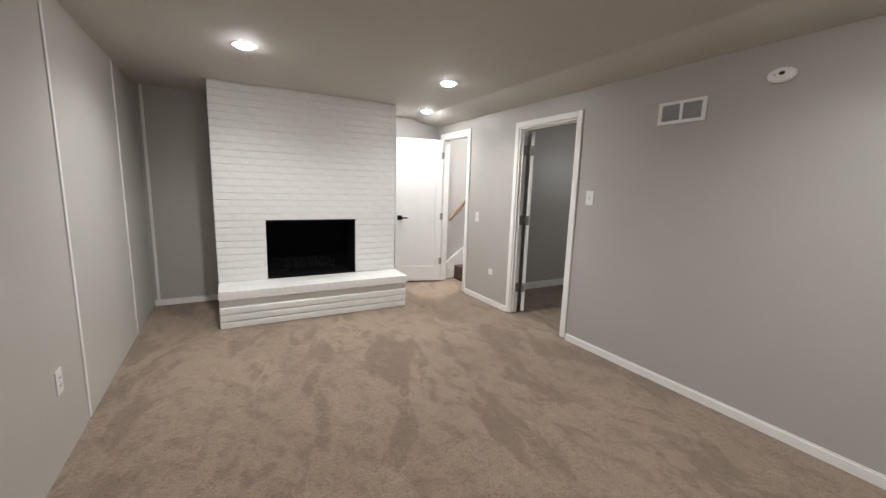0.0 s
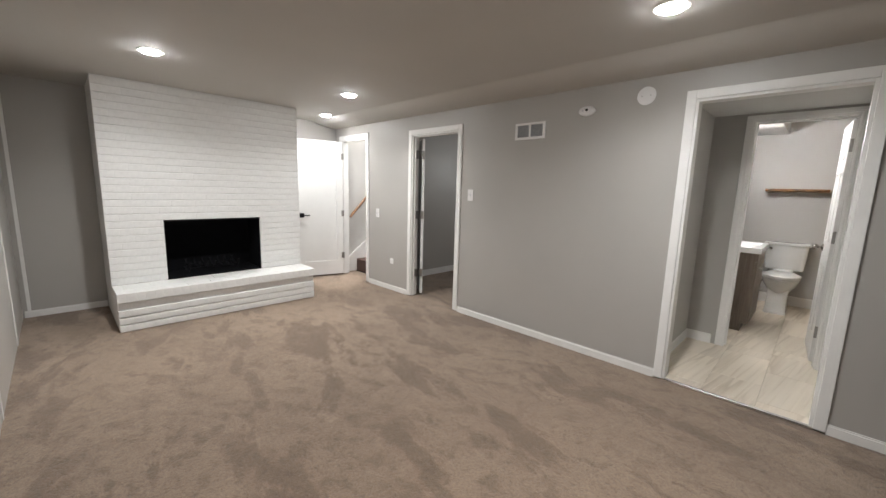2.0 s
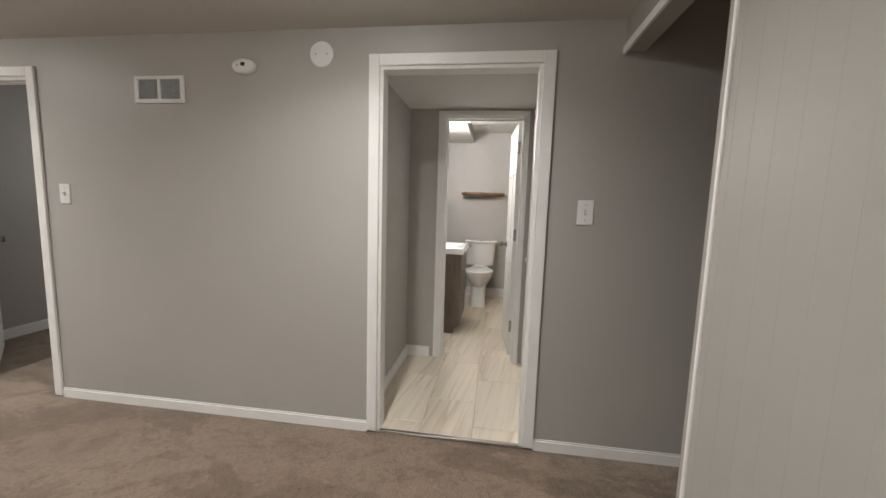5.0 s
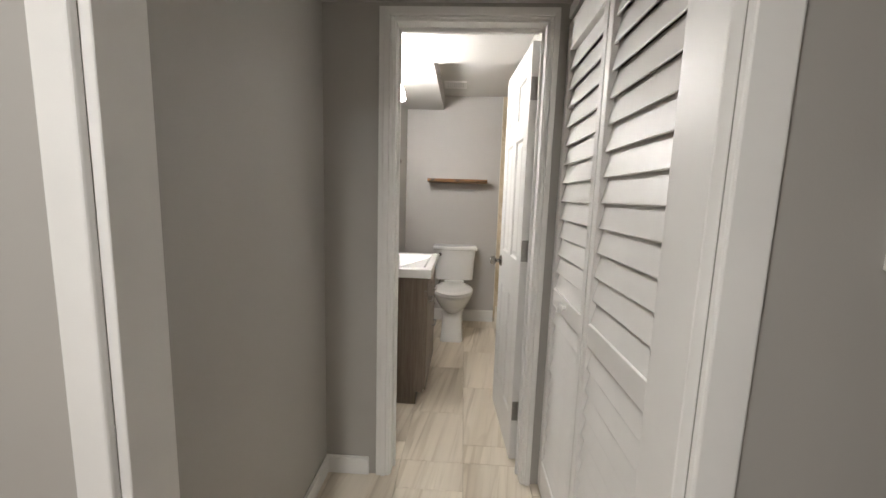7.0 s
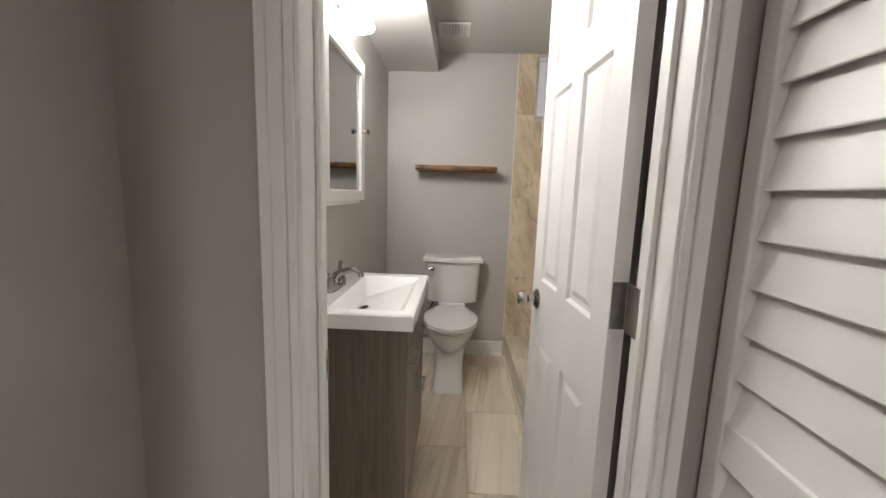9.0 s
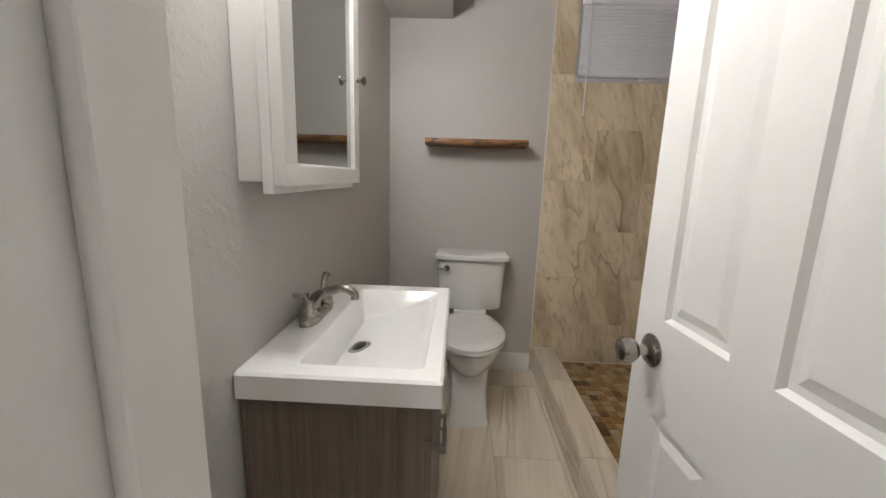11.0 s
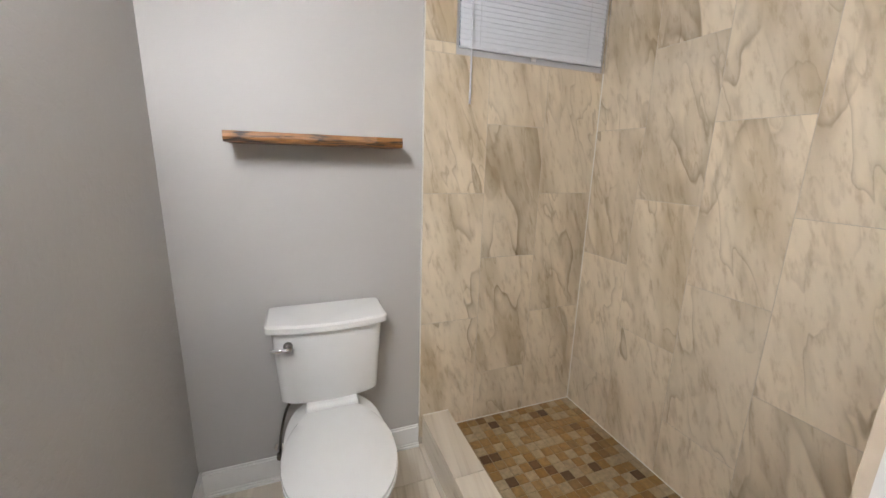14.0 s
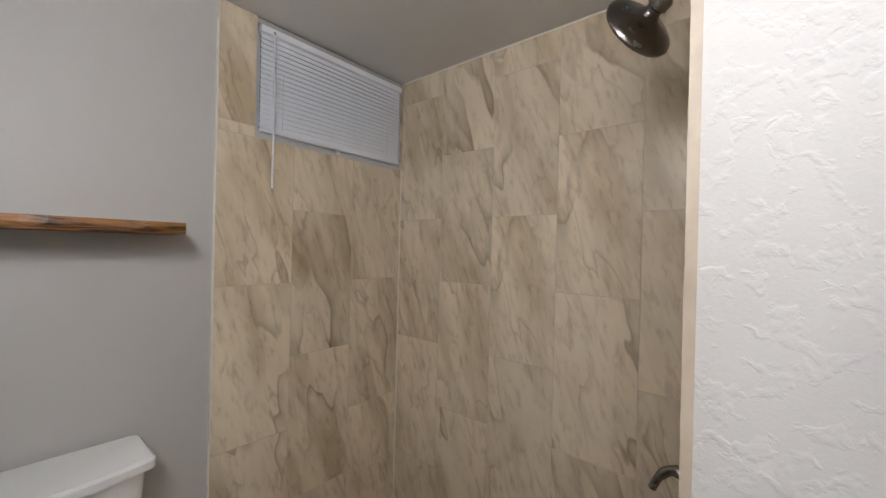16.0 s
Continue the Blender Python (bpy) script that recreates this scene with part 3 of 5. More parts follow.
# white shaker door that leans open on the north wall
w, h, t = 0.665, 2.015, 0.035
door = thing("door_stairs", "white single-panel door standing open against the wall", "door")
hole = (0.098, w - 0.098, 0.225, 1.905)
part("door_frame", panel_slab(w, h, t, [hole]), M_DOOR, door)
part("door_panel", raised_panel(hole, t, [(0.0, 0.0), (0.002, 0.011), (0.010, 0.011)]), M_DOOR, door)
for z in (0.30, 0.95, 1.80):
    hinge_leaf(door, (-0.002, t / 2 + 0.002, z), M_STEEL)
for s in (-1, 1):
    ax = "y" if s > 0 else "-y"
    lever = part("lever_handle", sweep([(w - 0.06, s * 0.02, 0.925), (w - 0.06, s * 0.055, 0.925), (w - 0.075, s * 0.062, 0.925), (w - 0.165, s * 0.062, 0.925)], [0.009, 0.009, 0.0095, 0.008], 12), M_BLACK, door, "black lever handle")
    part("handle_rose", boxes((w - 0.092, w - 0.028, min(s * 0.0176, s * 0.0256), max(s * 0.0176, s * 0.0256), 0.893, 0.957), bevel=0.002), M_BLACK, lever)
door.matrix_basis = pose(3.138, 4.995, 0, 0, 0, 164.5)

# plain slab door that stands open in the bedroom
w, h, t = 0.71, 1.97, 0.035
door = thing("door_bedroom", "white door swung open into the dark bedroom", "door")
hole = (0.10, w - 0.10, 0.22, 1.86)
part("door_frame", panel_slab(w, h, t, [hole]), M_DOOR, door)
part("door_panel", raised_panel(hole, t, [(0.0, 0.0), (0.002, 0.011), (0.010, 0.011)]), M_DOOR, door)
HINGES = (0.286, 1.034, 1.775)
for z in HINGES:
    leaf = part("hinge", boxes((-0.0022, 0.0, -t / 2 + 0.004, t / 2, z - 0.050, z + 0.050), bevel=0.0008), M_STEEL, door, "satin metal butt hinge")
    part("hinge_pin", lathe([(0.008, -0.05), (0.008, 0.05)], 12, at=(-0.008, t / 2 + 0.008, z)), M_STEEL, leaf)
round_knob(door, w - 0.06, 0.92, t, M_NICKEL)
door.matrix_basis = pose(3.296, 3.344, 0, 0, 0, 54)
# jamb leaves of its hinges
jl = thing("jamb_hinges", "three satin steel hinge leaves on the doorway's jamb", "hinge", (XE + 0.07, D2A - 0.02, 1.0))
for z in HINGES:
    part("hinge_leaf", boxes((XE + 0.048, XE + T + 0.012, D2A - 0.0215, D2A - 0.0183, z - 0.050, z + 0.050), bevel=0.001), M_STEEL, jl)
structure("trim_bedroom_stop", boxes((XE + 0.030, XE + 0.044, D2A - 0.029, D2A - 0.0183, 0, D2H - 0.018), (XE + 0.030, XE + 0.044, D2B + 0.0183, D2B + 0.029, 0, D2H - 0.018), (XE + 0.030, XE + 0.044, D2B + 0.029, D2A - 0.029, D2H - 0.030, D2H - 0.0183), bevel=0.001), M_TRIM, "white door stop strip", "door stop")
jl = thing("jamb_hinges", "satin steel hinge leaves on the bathroom door jamb", "hinge", (4.39, BDB + 0.02, 1.0))
for z in (0.27, 1.072, 1.80):
    part("hinge_leaf", boxes((4.380, 4.424, BDB + 0.0183, BDB + 0.0212, z - 0.050, z + 0.050), bevel=0.001), M_STEEL, jl)
sp = thing("strike_plate", "small steel strike plate on the door jamb", "strike plate", (4.385, BDA - 0.019, 0.94))
part("plate", boxes((4.366, 4.396, BDA - 0.0212, BDA - 0.0183, 0.905, 0.968), bevel=0.001), M_STEEL, sp)
part("latch_hole", boxes((4.374, 4.388, BDA - 0.0218, BDA - 0.0209, 0.924, 0.950)), M_DARK, sp)


# ---------------------------------------------------------------- louvred bifold closet doors
def louvred_leaf(w, h):
    leaf = thing("closet_door", "white louvred bifold closet door leaf, closed", "closet door", group="bifold closet leaves")
    t, st = 0.034, 0.038
    rails = ((0.015, 0.152), (0.877, 0.947), (h - 0.110, h))
    for x0, x1 in ((0, st), (w - st, w)):
        part("stile", boxes((x0, x1, -t / 2, t / 2, 0.015, h), bevel=0.004, seg=2), M_TRIM, leaf)
    for z0, z1 in rails:
        part("rail", boxes((st, w - st, -t / 2 + 0.002, t / 2 - 0.002, z0, z1), bevel=0.002), M_TRIM, leaf)
    pitch, tilt = 0.0725, radians(-13)
    bm = boxes((st - 0.006, w - st + 0.006, -0.003, 0.003, -0.041, 0.041), bevel=0.0025, seg=2)
    bmesh.ops.transform(bm, matrix=Matrix.Rotation(-tilt, 4, "X"), verts=bm.verts)
    me = bpy.data.meshes.new("slat")
    bm.to_mesh(me)
    bm.free()
    me.materials.append(M_TRIM)
    for z0, z1 in ((rails[0][1], rails[1][0]), (rails[1][1], rails[2][0])):
        n = round((z1 - z0) / pitch)
        for i in range(n):
            shared_part("slat", me, (0, -0.003, z0 + (z1 - z0) * (i + 0.5) / n), leaf)
    return leaf


LW = 0.450
leaf_a = louvred_leaf(LW, 2.00)
part("door_knob", lathe([(0.008, 0), (0.009, 0.010), (0.018, 0.018), (0.019, 0.026), (0.012, 0.032)], 20, "y", (LW * 0.473, 0.015, 0.920)), M_PLASTIC, leaf_a, "small white wooden knob")
leaf_a.matrix_basis = pose(4.279, HR - 0.004, 0, 0, 0, 180)
bpy.context.view_layer.update()
leaf_b = louvred_leaf(LW, 2.00)
leaf_b.matrix_basis = pose(3.825, HR - 0.004, 0, 0, 0, 180)
for leaf in (leaf_a, leaf_b):
    # the leaves face the hall with +y, so turn them about their own middle
    c = leaf.matrix_basis.translation
    leaf.matrix_basis = pose(c.x - LW, c.y, 0)
trk = thing("closet_track", "dark metal bifold track above the closet doors", "track", (3.8, HR - 0.02, 2.01))
part("channel", boxes((CLX0, CLX1, HR - 0.034, HR - 0.004, 2.004, 2.0198)), M_STEEL, trk)

# ---------------------------------------------------------------- fireplace
fire = thing("fireplace", "white painted brick fireplace with an empty black firebox", "fireplace", ((FX0 + FX1) / 2, FY + 0.3, 0))
OX0, OX1, OZ0, OZ1 = 0.786, 1.732, 0.352, 0.962
for r in ((FX0 + 0.004, OX0 - 0.01, FY + 0.0065, YN - 0.002, CARPET, HC), (OX1 + 0.01, FX1 - 0.004, FY + 0.0065, YN - 0.002, CARPET, HC),
          (OX0 - 0.01, OX1 + 0.01, FY + 0.0065, YN - 0.002, OZ1 + 0.008, HC), (OX0 - 0.01, OX1 + 0.01, FY + 0.0065, YN - 0.002, CARPET, OZ0 - 0.012)):
    part("mortar_bed", boxes(r), M_BRICK, fire, "white painted mortar behind the bricks")
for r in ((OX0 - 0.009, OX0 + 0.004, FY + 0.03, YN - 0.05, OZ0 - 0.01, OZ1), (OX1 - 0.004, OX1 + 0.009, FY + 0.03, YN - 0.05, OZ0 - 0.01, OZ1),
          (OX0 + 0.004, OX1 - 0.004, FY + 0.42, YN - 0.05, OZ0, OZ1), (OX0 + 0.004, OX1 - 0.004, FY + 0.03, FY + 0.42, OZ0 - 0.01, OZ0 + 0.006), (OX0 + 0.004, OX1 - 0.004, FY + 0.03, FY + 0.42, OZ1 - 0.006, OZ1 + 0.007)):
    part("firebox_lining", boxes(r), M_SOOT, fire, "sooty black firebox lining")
part("lintel_bar", boxes((OX0 - 0.004, OX1 + 0.004, FY + 0.004, FY + 0.03, OZ1 - 0.010, OZ1 + 0.004), bevel=0.002), M_BLACK, fire, "black steel lintel")
grate = thing("fire_grate", "black iron fire grate in the firebox", "fire grate", (1.26, FY + 0.22, OZ0 + 0.006))
for i in range(7):
    x = 1.02 + i * 0.08
    part("grate_bar", sweep(curve_points([(x, FY + 0.10, OZ0 + 0.13), (x, FY + 0.12, OZ0 + 0.075), (x, FY + 0.30, OZ0 + 0.075), (x, FY + 0.34, OZ0 + 0.14)], 4), 0.008, 8), M_BLACK, grate)
for y in (0.15, 0.29):
    part("cross_bar", boxes((0.99, 1.53, FY + y - 0.008, FY + y + 0.008, OZ0 + 0.055, OZ0 + 0.070), bevel=0.002), M_BLACK, grate)
    for x in (1.01, 1.51):
        part("leg", boxes((x - 0.008, x + 0.008, FY + y - 0.008, FY + y + 0.008, OZ0 + 0.006, OZ0 + 0.056)), M_BLACK, grate)

# raised hearth in front of it
hearth = thing("hearth", "raised white painted brick hearth with a brick-on-edge top", "hearth", ((FX0 + FX1) / 2, 4.3, 0))
part("hearth_core", boxes((FX0 + 0.006, FX1 - 0.018, HY + 0.034, FY + 0.012, CARPET, 0.335)), M_BRICK, hearth, "painted mortar of the hearth")

# ---------------------------------------------------------------- stairs
stairs = thing("staircase", "carpeted basement stairs climbing between pale walls", "staircase", (3.9, 4.73, 0))
for i in range(11):
    x = 3.44 + i * 0.262
    part("step", boxes((x, x + (3.3 if i == 10 else 0.29), 4.362, 5.098, i * 0.195, (i + 1) * 0.195), bevel=0.008, seg=2), M_STAIR, stairs, "dark brown carpeted step")
bm = stack([[(3.30, y, 0.0), (3.42, y, 0.0), (6.2, y, 2.07), (6.2, y, 2.42), (3.43, y, 0.345), (3.30, y, 0.345 - 0.10)] for y in (5.083, 5.099)])
for f in bm.faces:
    f.smooth = False
part("stringer", bm, M_TRIM, stairs, "white painted skirt board")
rail = thing("handrail", "round oak handrail on the stairwell wall", "handrail", (4.2, 5.05, 1.4))
part("rail", sweep([(3.30, 5.045, 0.885), (4.0, 5.045, 1.60), (5.6, 5.045, 3.22)], 0.021, 14), M_RAIL, rail)
for x in (3.50, 4.6):
    z = 0.885 + (x - 3.30) * 1.02
    part("bracket", sweep([(x, 5.099, z - 0.07), (x, 5.06, z - 0.065), (x, 5.045, z - 0.02)], 0.007, 10), M_STEEL, rail)


# ---------------------------------------------------------------- wall fittings
def on_east(y, z):
    return Matrix.Translation((XE, y, z)) @ Matrix.Rotation(radians(-90), 4, "Z")


def wall_plate(name, label, at, w, h, kind):
    """A cover plate on the plane y = 0 that faces -y, then set at a pose."""
    p = thing(name, label, kind)
    part("cover_plate", boxes((-w / 2, w / 2, -0.006, 0.0, -h / 2, h / 2), bevel=0.0025, seg=2), M_PLASTIC, p)
    if kind == "light switch":
        part("toggle_slot", boxes((-0.006, 0.006, -0.0068, -0.0055, -0.013, 0.013)), M_FRAME, p)
        part("toggle", boxes((-0.004, 0.004, -0.017, -0.006, -0.003, 0.009), bevel=0.0015), M_PLASTIC, p)
    elif kind == "outlet":
        for s in (-1, 1):
            r = part("receptacle", boxes((-0.017, 0.017, -0.0078, -0.0055, s * 0.020 - 0.014, s * 0.020 + 0.014), bevel=0.001), M_PLASTIC, p)
            part("slots", boxes((-0.008, -0.006, -0.0084, -0.0075, s * 0.020 - 0.004, s * 0.020 + 0.006), (0.006, 0.008, -0.0084, -0.0075, s * 0.020 - 0.004, s * 0.020 + 0.006)), M_DARK, r)
    for s in (-1, 1):
        z = s * (h / 2 - 0.024) if kind == "light switch" else (0 if s > 0 else None)
        if z is not None:
            part("screw", lathe([(0.003, 0), (0.0028, 0.0008)], 10, "-y", (0, -0.0058, z)), M_STEEL, p)
    p.matrix_basis = at
    return p


wall_plate("light_switch", "white toggle light switch beside the hall doorway", on_east(-0.630, 1.298), 0.078, 0.124, "light switch")
wall_plate("light_switch", "white toggle light switch beside the bedroom doorway", on_east(2.432, 1.311), 0.074, 0.120, "light switch")
wall_plate("light_switch", "white light switch between two doorways", on_east(4.106, 1.015), 0.072, 0.118, "light switch")
wall_plate("wall_outlet", "painted outlet low on the greige wall", on_east(3.781, 0.386), 0.070, 0.070, "cable plate")
wall_plate("wall_outlet", "white duplex outlet low on the panel wall", Matrix.Translation((XW, 2.545, 0.388)) @ Matrix.Rotation(radians(90), 4, "Z"), 0.074, 0.122, "outlet")

vent = thing("wall_vent", "white return air grille with two grey panels", "vent grille")
part("frame", boxes((-0.158, 0.158, -0.012, 0, 0.055, 0.074), (-0.158, 0.158, -0.012, 0, -0.074, -0.052), (-0.158, -0.132, -0.012, 0, -0.052, 0.055), (0.132, 0.158, -0.012, 0, -0.052, 0.055), (-0.010, 0.010, -0.012, 0, -0.052, 0.055), bevel=0.002), M_PLASTIC, vent)
part("backing", boxes((-0.134, 0.134, -0.003, -0.0005, -0.054, 0.057)), M_FILTER, vent)
for i in range(9):
    z = -0.046 + i * 0.0118
    for x0, x1 in ((-0.132, -0.010), (0.010, 0.132)):
        bm = boxes((x0, x1, -0.008, -0.0066, z - 0.006, z + 0.006))
        bmesh.ops.transform(bm, matrix=Matrix.Translation((0, -0.0075, z)) @ Matrix.Rotation(radians(32), 4, "X") @ Matrix.Translation((0, 0.0075, -z)), verts=bm.verts)
        part("slat", bm, M_FILTER, vent)
vent.matrix_basis = on_east(1.742, 1.916)

det = thing("smoke_detector", "white oval alarm with a dark sensor window", "smoke detector")
part("body", lathe([(0.066, 0), (0.068, 0.008), (0.064, 0.024), (0.050, 0.032), (0.020, 0.034)], 36, "-y", squash=(1, 0.60)), M_PLASTIC, det)
part("sensor_window", lathe([(0.015, 0.033), (0.013, 0.0365)], 20, "-y", (0.006, 0, 0.006), squash=(1, 0.7)), M_DARK, det, "dark sensor window")
part("test_button", lathe([(0.007, 0.032), (0.006, 0.0355)], 16, "-y", (-0.026, 0, 0.002)), M_FRAME, det)
det.matrix_basis = on_east(1.212, 2.030)
cov = thing("cover_disc", "round white blank cover plate high on the wall", "cover plate")
part("disc", lathe([(0.063, 0), (0.065, 0.003), (0.060, 0.007), (0.02, 0.008)], 40, "-y"), M_PLASTIC, cov)
for x in (-0.03, 0.03):
    part("screw", lathe([(0.004, 0.0075), (0.0035, 0.0092)], 10, "-y", (x, 0, 0)), M_STEEL, cov)
cov.matrix_basis = on_east(0.770, 2.088)

# ---------------------------------------------------------------- vanity
VX0, VX1, VF, VT = 4.902, 5.560, 0.120, 0.878
van = thing("vanity_cabinet", "grey-brown wood-grain bathroom vanity with bar pulls", "vanity", ((VX0 + VX1) / 2, 0.35, 0))
cx0, cx1, cf = VX0 + 0.016, VX1 - 0.012, VF + 0.036
for xa, xb in ((cx0, cx0 + 0.016), (cx1 - 0.016, cx1)):
    bm = stack([[(x, cf, 0.085), (x, BL - 0.006, 0.085), (x, BL - 0.006, VT - 0.058), (x, cf, VT - 0.058)] for x in (xa, xb)])
    for f in bm.faces:
        f.smooth = False
    box(bm, xa, xb, cf + 0.045, BL - 0.006, 0.0, 0.085)
    part("side_panel", bm, M_VANITY, van)
part("carcass", boxes((cx0 + 0.016, cx1 - 0.016, cf + 0.003, BL - 0.008, 0.10, 0.735), (cx0 + 0.016, cx1 - 0.016, cf + 0.048, cf + 0.062, 0.0, 0.10)), M_VANITY, van)
mid = 5.205
for x0, x1, z0, z1, hx, hz in ((cx0 + 0.001, mid - 0.002, 0.10, 0.735, 5.070, 0.652), (mid + 0.002, cx1 - 0.001, 0.495, 0.735, 5.385, 0.650), (mid + 0.002, cx1 - 0.001, 0.10, 0.490, 5.385, 0.388)):
    front = part("cabinet_door" if z1 - z0 > 0.5 else "drawer_front", boxes((x0, x1, cf - 0.017, cf + 0.001, z0, z1), bevel=0.0015), M_VANITY, van)
    a, b, y, r = hx - 0.064, hx + 0.064, cf - 0.017, 0.0052
    bar = boxes((a, b, y - 0.026, y - 0.018, hz - r, hz + r), (a, a + 0.010, y - 0.018, y, hz - r, hz + r), (b - 0.010, b, y - 0.018, y, hz - r, hz + r), bevel=0.0012)
    part("pull", bar, M_STEEL, front, "satin metal bar pull")
part("false_front", boxes((cx0 + 0.001, cx1 - 0.001, cf - 0.017, cf + 0.001, 0.740, VT - 0.060), bevel=0.0015), M_VANITY, van)


def round_rect(x0, x1, y0, y1, z, r, n=5):
    pts = []
    for cx, cy, a0 in ((x1 - r, y1 - r, 0), (x0 + r, y1 - r, 90), (x0 + r, y0 + r, 180), (x1 - r, y0 + r, 270)):
        for k in range(n + 1):
            a = radians(a0 + 90 * k / n)
            pts.append((cx + r * math.cos(a), cy + r * math.sin(a), z))
    return pts


top = thing("sink", "glossy white one-piece vanity top with a sloping basin", "sink", ((VX0 + VX1) / 2, 0.35, VT - 0.057))
yb = BL - 0.002
# the floor falls from the front rim to a low edge at the back, where the drain is
basin_floor = []
for x, y, zz in round_rect(4.990, 5.440, 0.185, 0.405, 0, 0.02):
    f = (0.405 - y) / 0.22
    basin_floor.append((5.215 + (x - 5.215) * (1 + 0.16 * f), y, VT - 0.092 + f * 0.070))
bm = stack([round_rect(VX0, VX1, VF, yb, VT - 0.057, 0.006), round_rect(VX0, VX1, VF, yb, VT - 0.006, 0.006),
            round_rect(VX0 + 0.006, VX1 - 0.006, VF + 0.006, yb - 0.004, VT, 0.005), round_rect(4.950, 5.498, 0.160, 0.428, VT, 0.018),
            round_rect(4.955, 5.493, 0.165, 0.424, VT - 0.007, 0.018), basin_floor], cap=False)
bm.verts.ensure_lookup_table()
bm.faces.new([bm.verts[i] for i in range(len(bm.verts) - 24, len(bm.verts))])
smooth(bm, 18)
part("basin", bm, M_SINK, top)
DX, DY, DZ = 5.205, 0.362, VT - 0.081
ring = lathe([(0.018, 0.000), (0.031, 0.001), (0.033, 0.004), (0.024, 0.005), (0.020, 0.002)], 28)
plug = lathe([(0.019, 0.004), (0.021, 0.010), (0.014, 0.014), (0.002, 0.015)], 28)
for piece_bm in (ring, plug):
    bmesh.ops.transform(piece_bm, matrix=pose(DX, DY, DZ, -17, 0, 0), verts=piece_bm.verts)
dr = part("drain_ring", ring, M_STEEL, top, "steel basin drain")
part("stopper", plug, M_GUNMETAL, dr)

fau = thing("faucet", "brushed nickel two-lever centerset faucet", "faucet", (5.245, 0.485, VT))
FXC, FYC = 5.233, 0.490
prof = []
for zz, gx, gy in ((0.0, 0.098, 0.034), (0.010, 0.097, 0.033), (0.018, 0.089, 0.027), (0.021, 0.078, 0.020)):
    loop = []
    for k in range(40):
        a = 2 * math.pi * k / 40
        waist = 0.72 + 0.28 * abs(math.cos(a)) ** 1.5
        loop.append((FXC + gx * math.copysign(abs(math.cos(a)) ** 0.75, math.cos(a)), FYC + gy * math.sin(a) * waist, VT + zz))
    prof.append(loop)
part("base_plate", stack(prof), M_NICKEL, fau)
part("spout", sweep(curve_points([(FXC, FYC + 0.010, VT + 0.012), (FXC, FYC, VT + 0.052), (FXC + 0.004, FYC - 0.045, VT + 0.074), (FXC + 0.004, FYC - 0.080, VT + 0.080), (FXC + 0.005, FYC - 0.104, VT + 0.066), (FXC + 0.005, FYC - 0.107, VT + 0.050)], 6),
                    [max(0.0118, 0.020 - 0.0006 * i) for i in range(31)], 18), M_NICKEL, fau)
for s in (-1, 1):
    hub = part("handle_hub", lathe([(0.026, 0.010), (0.0262, 0.019), (0.0235, 0.021), (0.0235, 0.026), (0.019, 0.040), (0.013, 0.056), (0.007, 0.062)], 28, at=(FXC + s * 0.062, FYC, VT)), M_NICKEL, fau)
    part("lever", sweep(curve_points([(FXC + s * 0.062, FYC, VT + 0.050), (FXC + s * 0.070, FYC + 0.004, VT + 0.070), (FXC + s * 0.090, FYC + 0.008, VT + 0.084), (FXC + s * 0.118, FYC + 0.010, VT + 0.092)], 5), [0.0095, 0.0090, 0.0085, 0.0080, 0.0075, 0.0070, 0.0068, 0.0066, 0.0066, 0.0068, 0.0072, 0.0078, 0.0085, 0.0092, 0.0092, 0.0070], 14, (1.3, 0.75)), M_NICKEL, hub)
part("lift_rod", sweep([(FXC, FYC + 0.026, VT + 0.01), (FXC, FYC + 0.027, VT + 0.055), (FXC, FYC + 0.027, VT + 0.062)], [0.003, 0.003, 0.006], 10), M_NICKEL, fau)

# ---------------------------------------------------------------- mirror cabinet
MX0, MX1, MZ0, MZ1 = 4.953, 5.507, 1.246, 1.862
cab = thing("mirror_cabinet", "white framed medicine cabinet with a mirror door", "medicine cabinet", (5.21, BL, MZ0))
part("body", boxes((MX0 + 0.021, MX1 - 0.021, 0.480, BL, MZ0 + 0.006, MZ1 - 0.02), bevel=0.002), M_DOOR, cab)
part("face_frame", boxes((MX0 - 0.006, MX1 + 0.004, 0.4608, 0.481, MZ0 - 0.016, MZ1 + 0.006), bevel=0.003, seg=2), M_DOOR, cab)
fw, fb = 0.058, 0.042
dm = boxes((MX0, MX1, 0.436, 0.4605, MZ0, MZ0 + fb), (MX0, MX1, 0.436, 0.4605, MZ1 - fw, MZ1), (MX0, MX0 + fw, 0.436, 0.4605, MZ0 + fb, MZ1 - fw), (MX1 - fw, MX1, 0.436, 0.4605, MZ0 + fb, MZ1 - fw), bevel=0.0015, seg=2)
cdoor = part("mirror_frame", dm, M_DOOR, cab, "white painted frame with a stepped inner bead")
gi = fw - 0.010
part("inner_bead", boxes((MX0 + gi, MX1 - gi, 0.441, 0.452, MZ0 + fb - 0.010, MZ0 + fb + 0.004), (MX0 + gi, MX1 - gi, 0.441, 0.452, MZ1 - fw - 0.004, MZ1 - gi), (MX0 + gi, MX0 + fw + 0.004, 0.441, 0.452, MZ0 + fb, MZ1 - fw), (MX1 - fw - 0.004, MX1 - gi, 0.441, 0.452, MZ0 + fb, MZ1 - fw), bevel=0.002), M_DOOR, cdoor)
part("mirror", boxes((MX0 + fw - 0.002, MX1 - fw + 0.002, 0.448, 0.455, MZ0 + fb - 0.002, MZ1 - fw + 0.002)), M_MIRROR, cdoor, "silvered mirror glass")
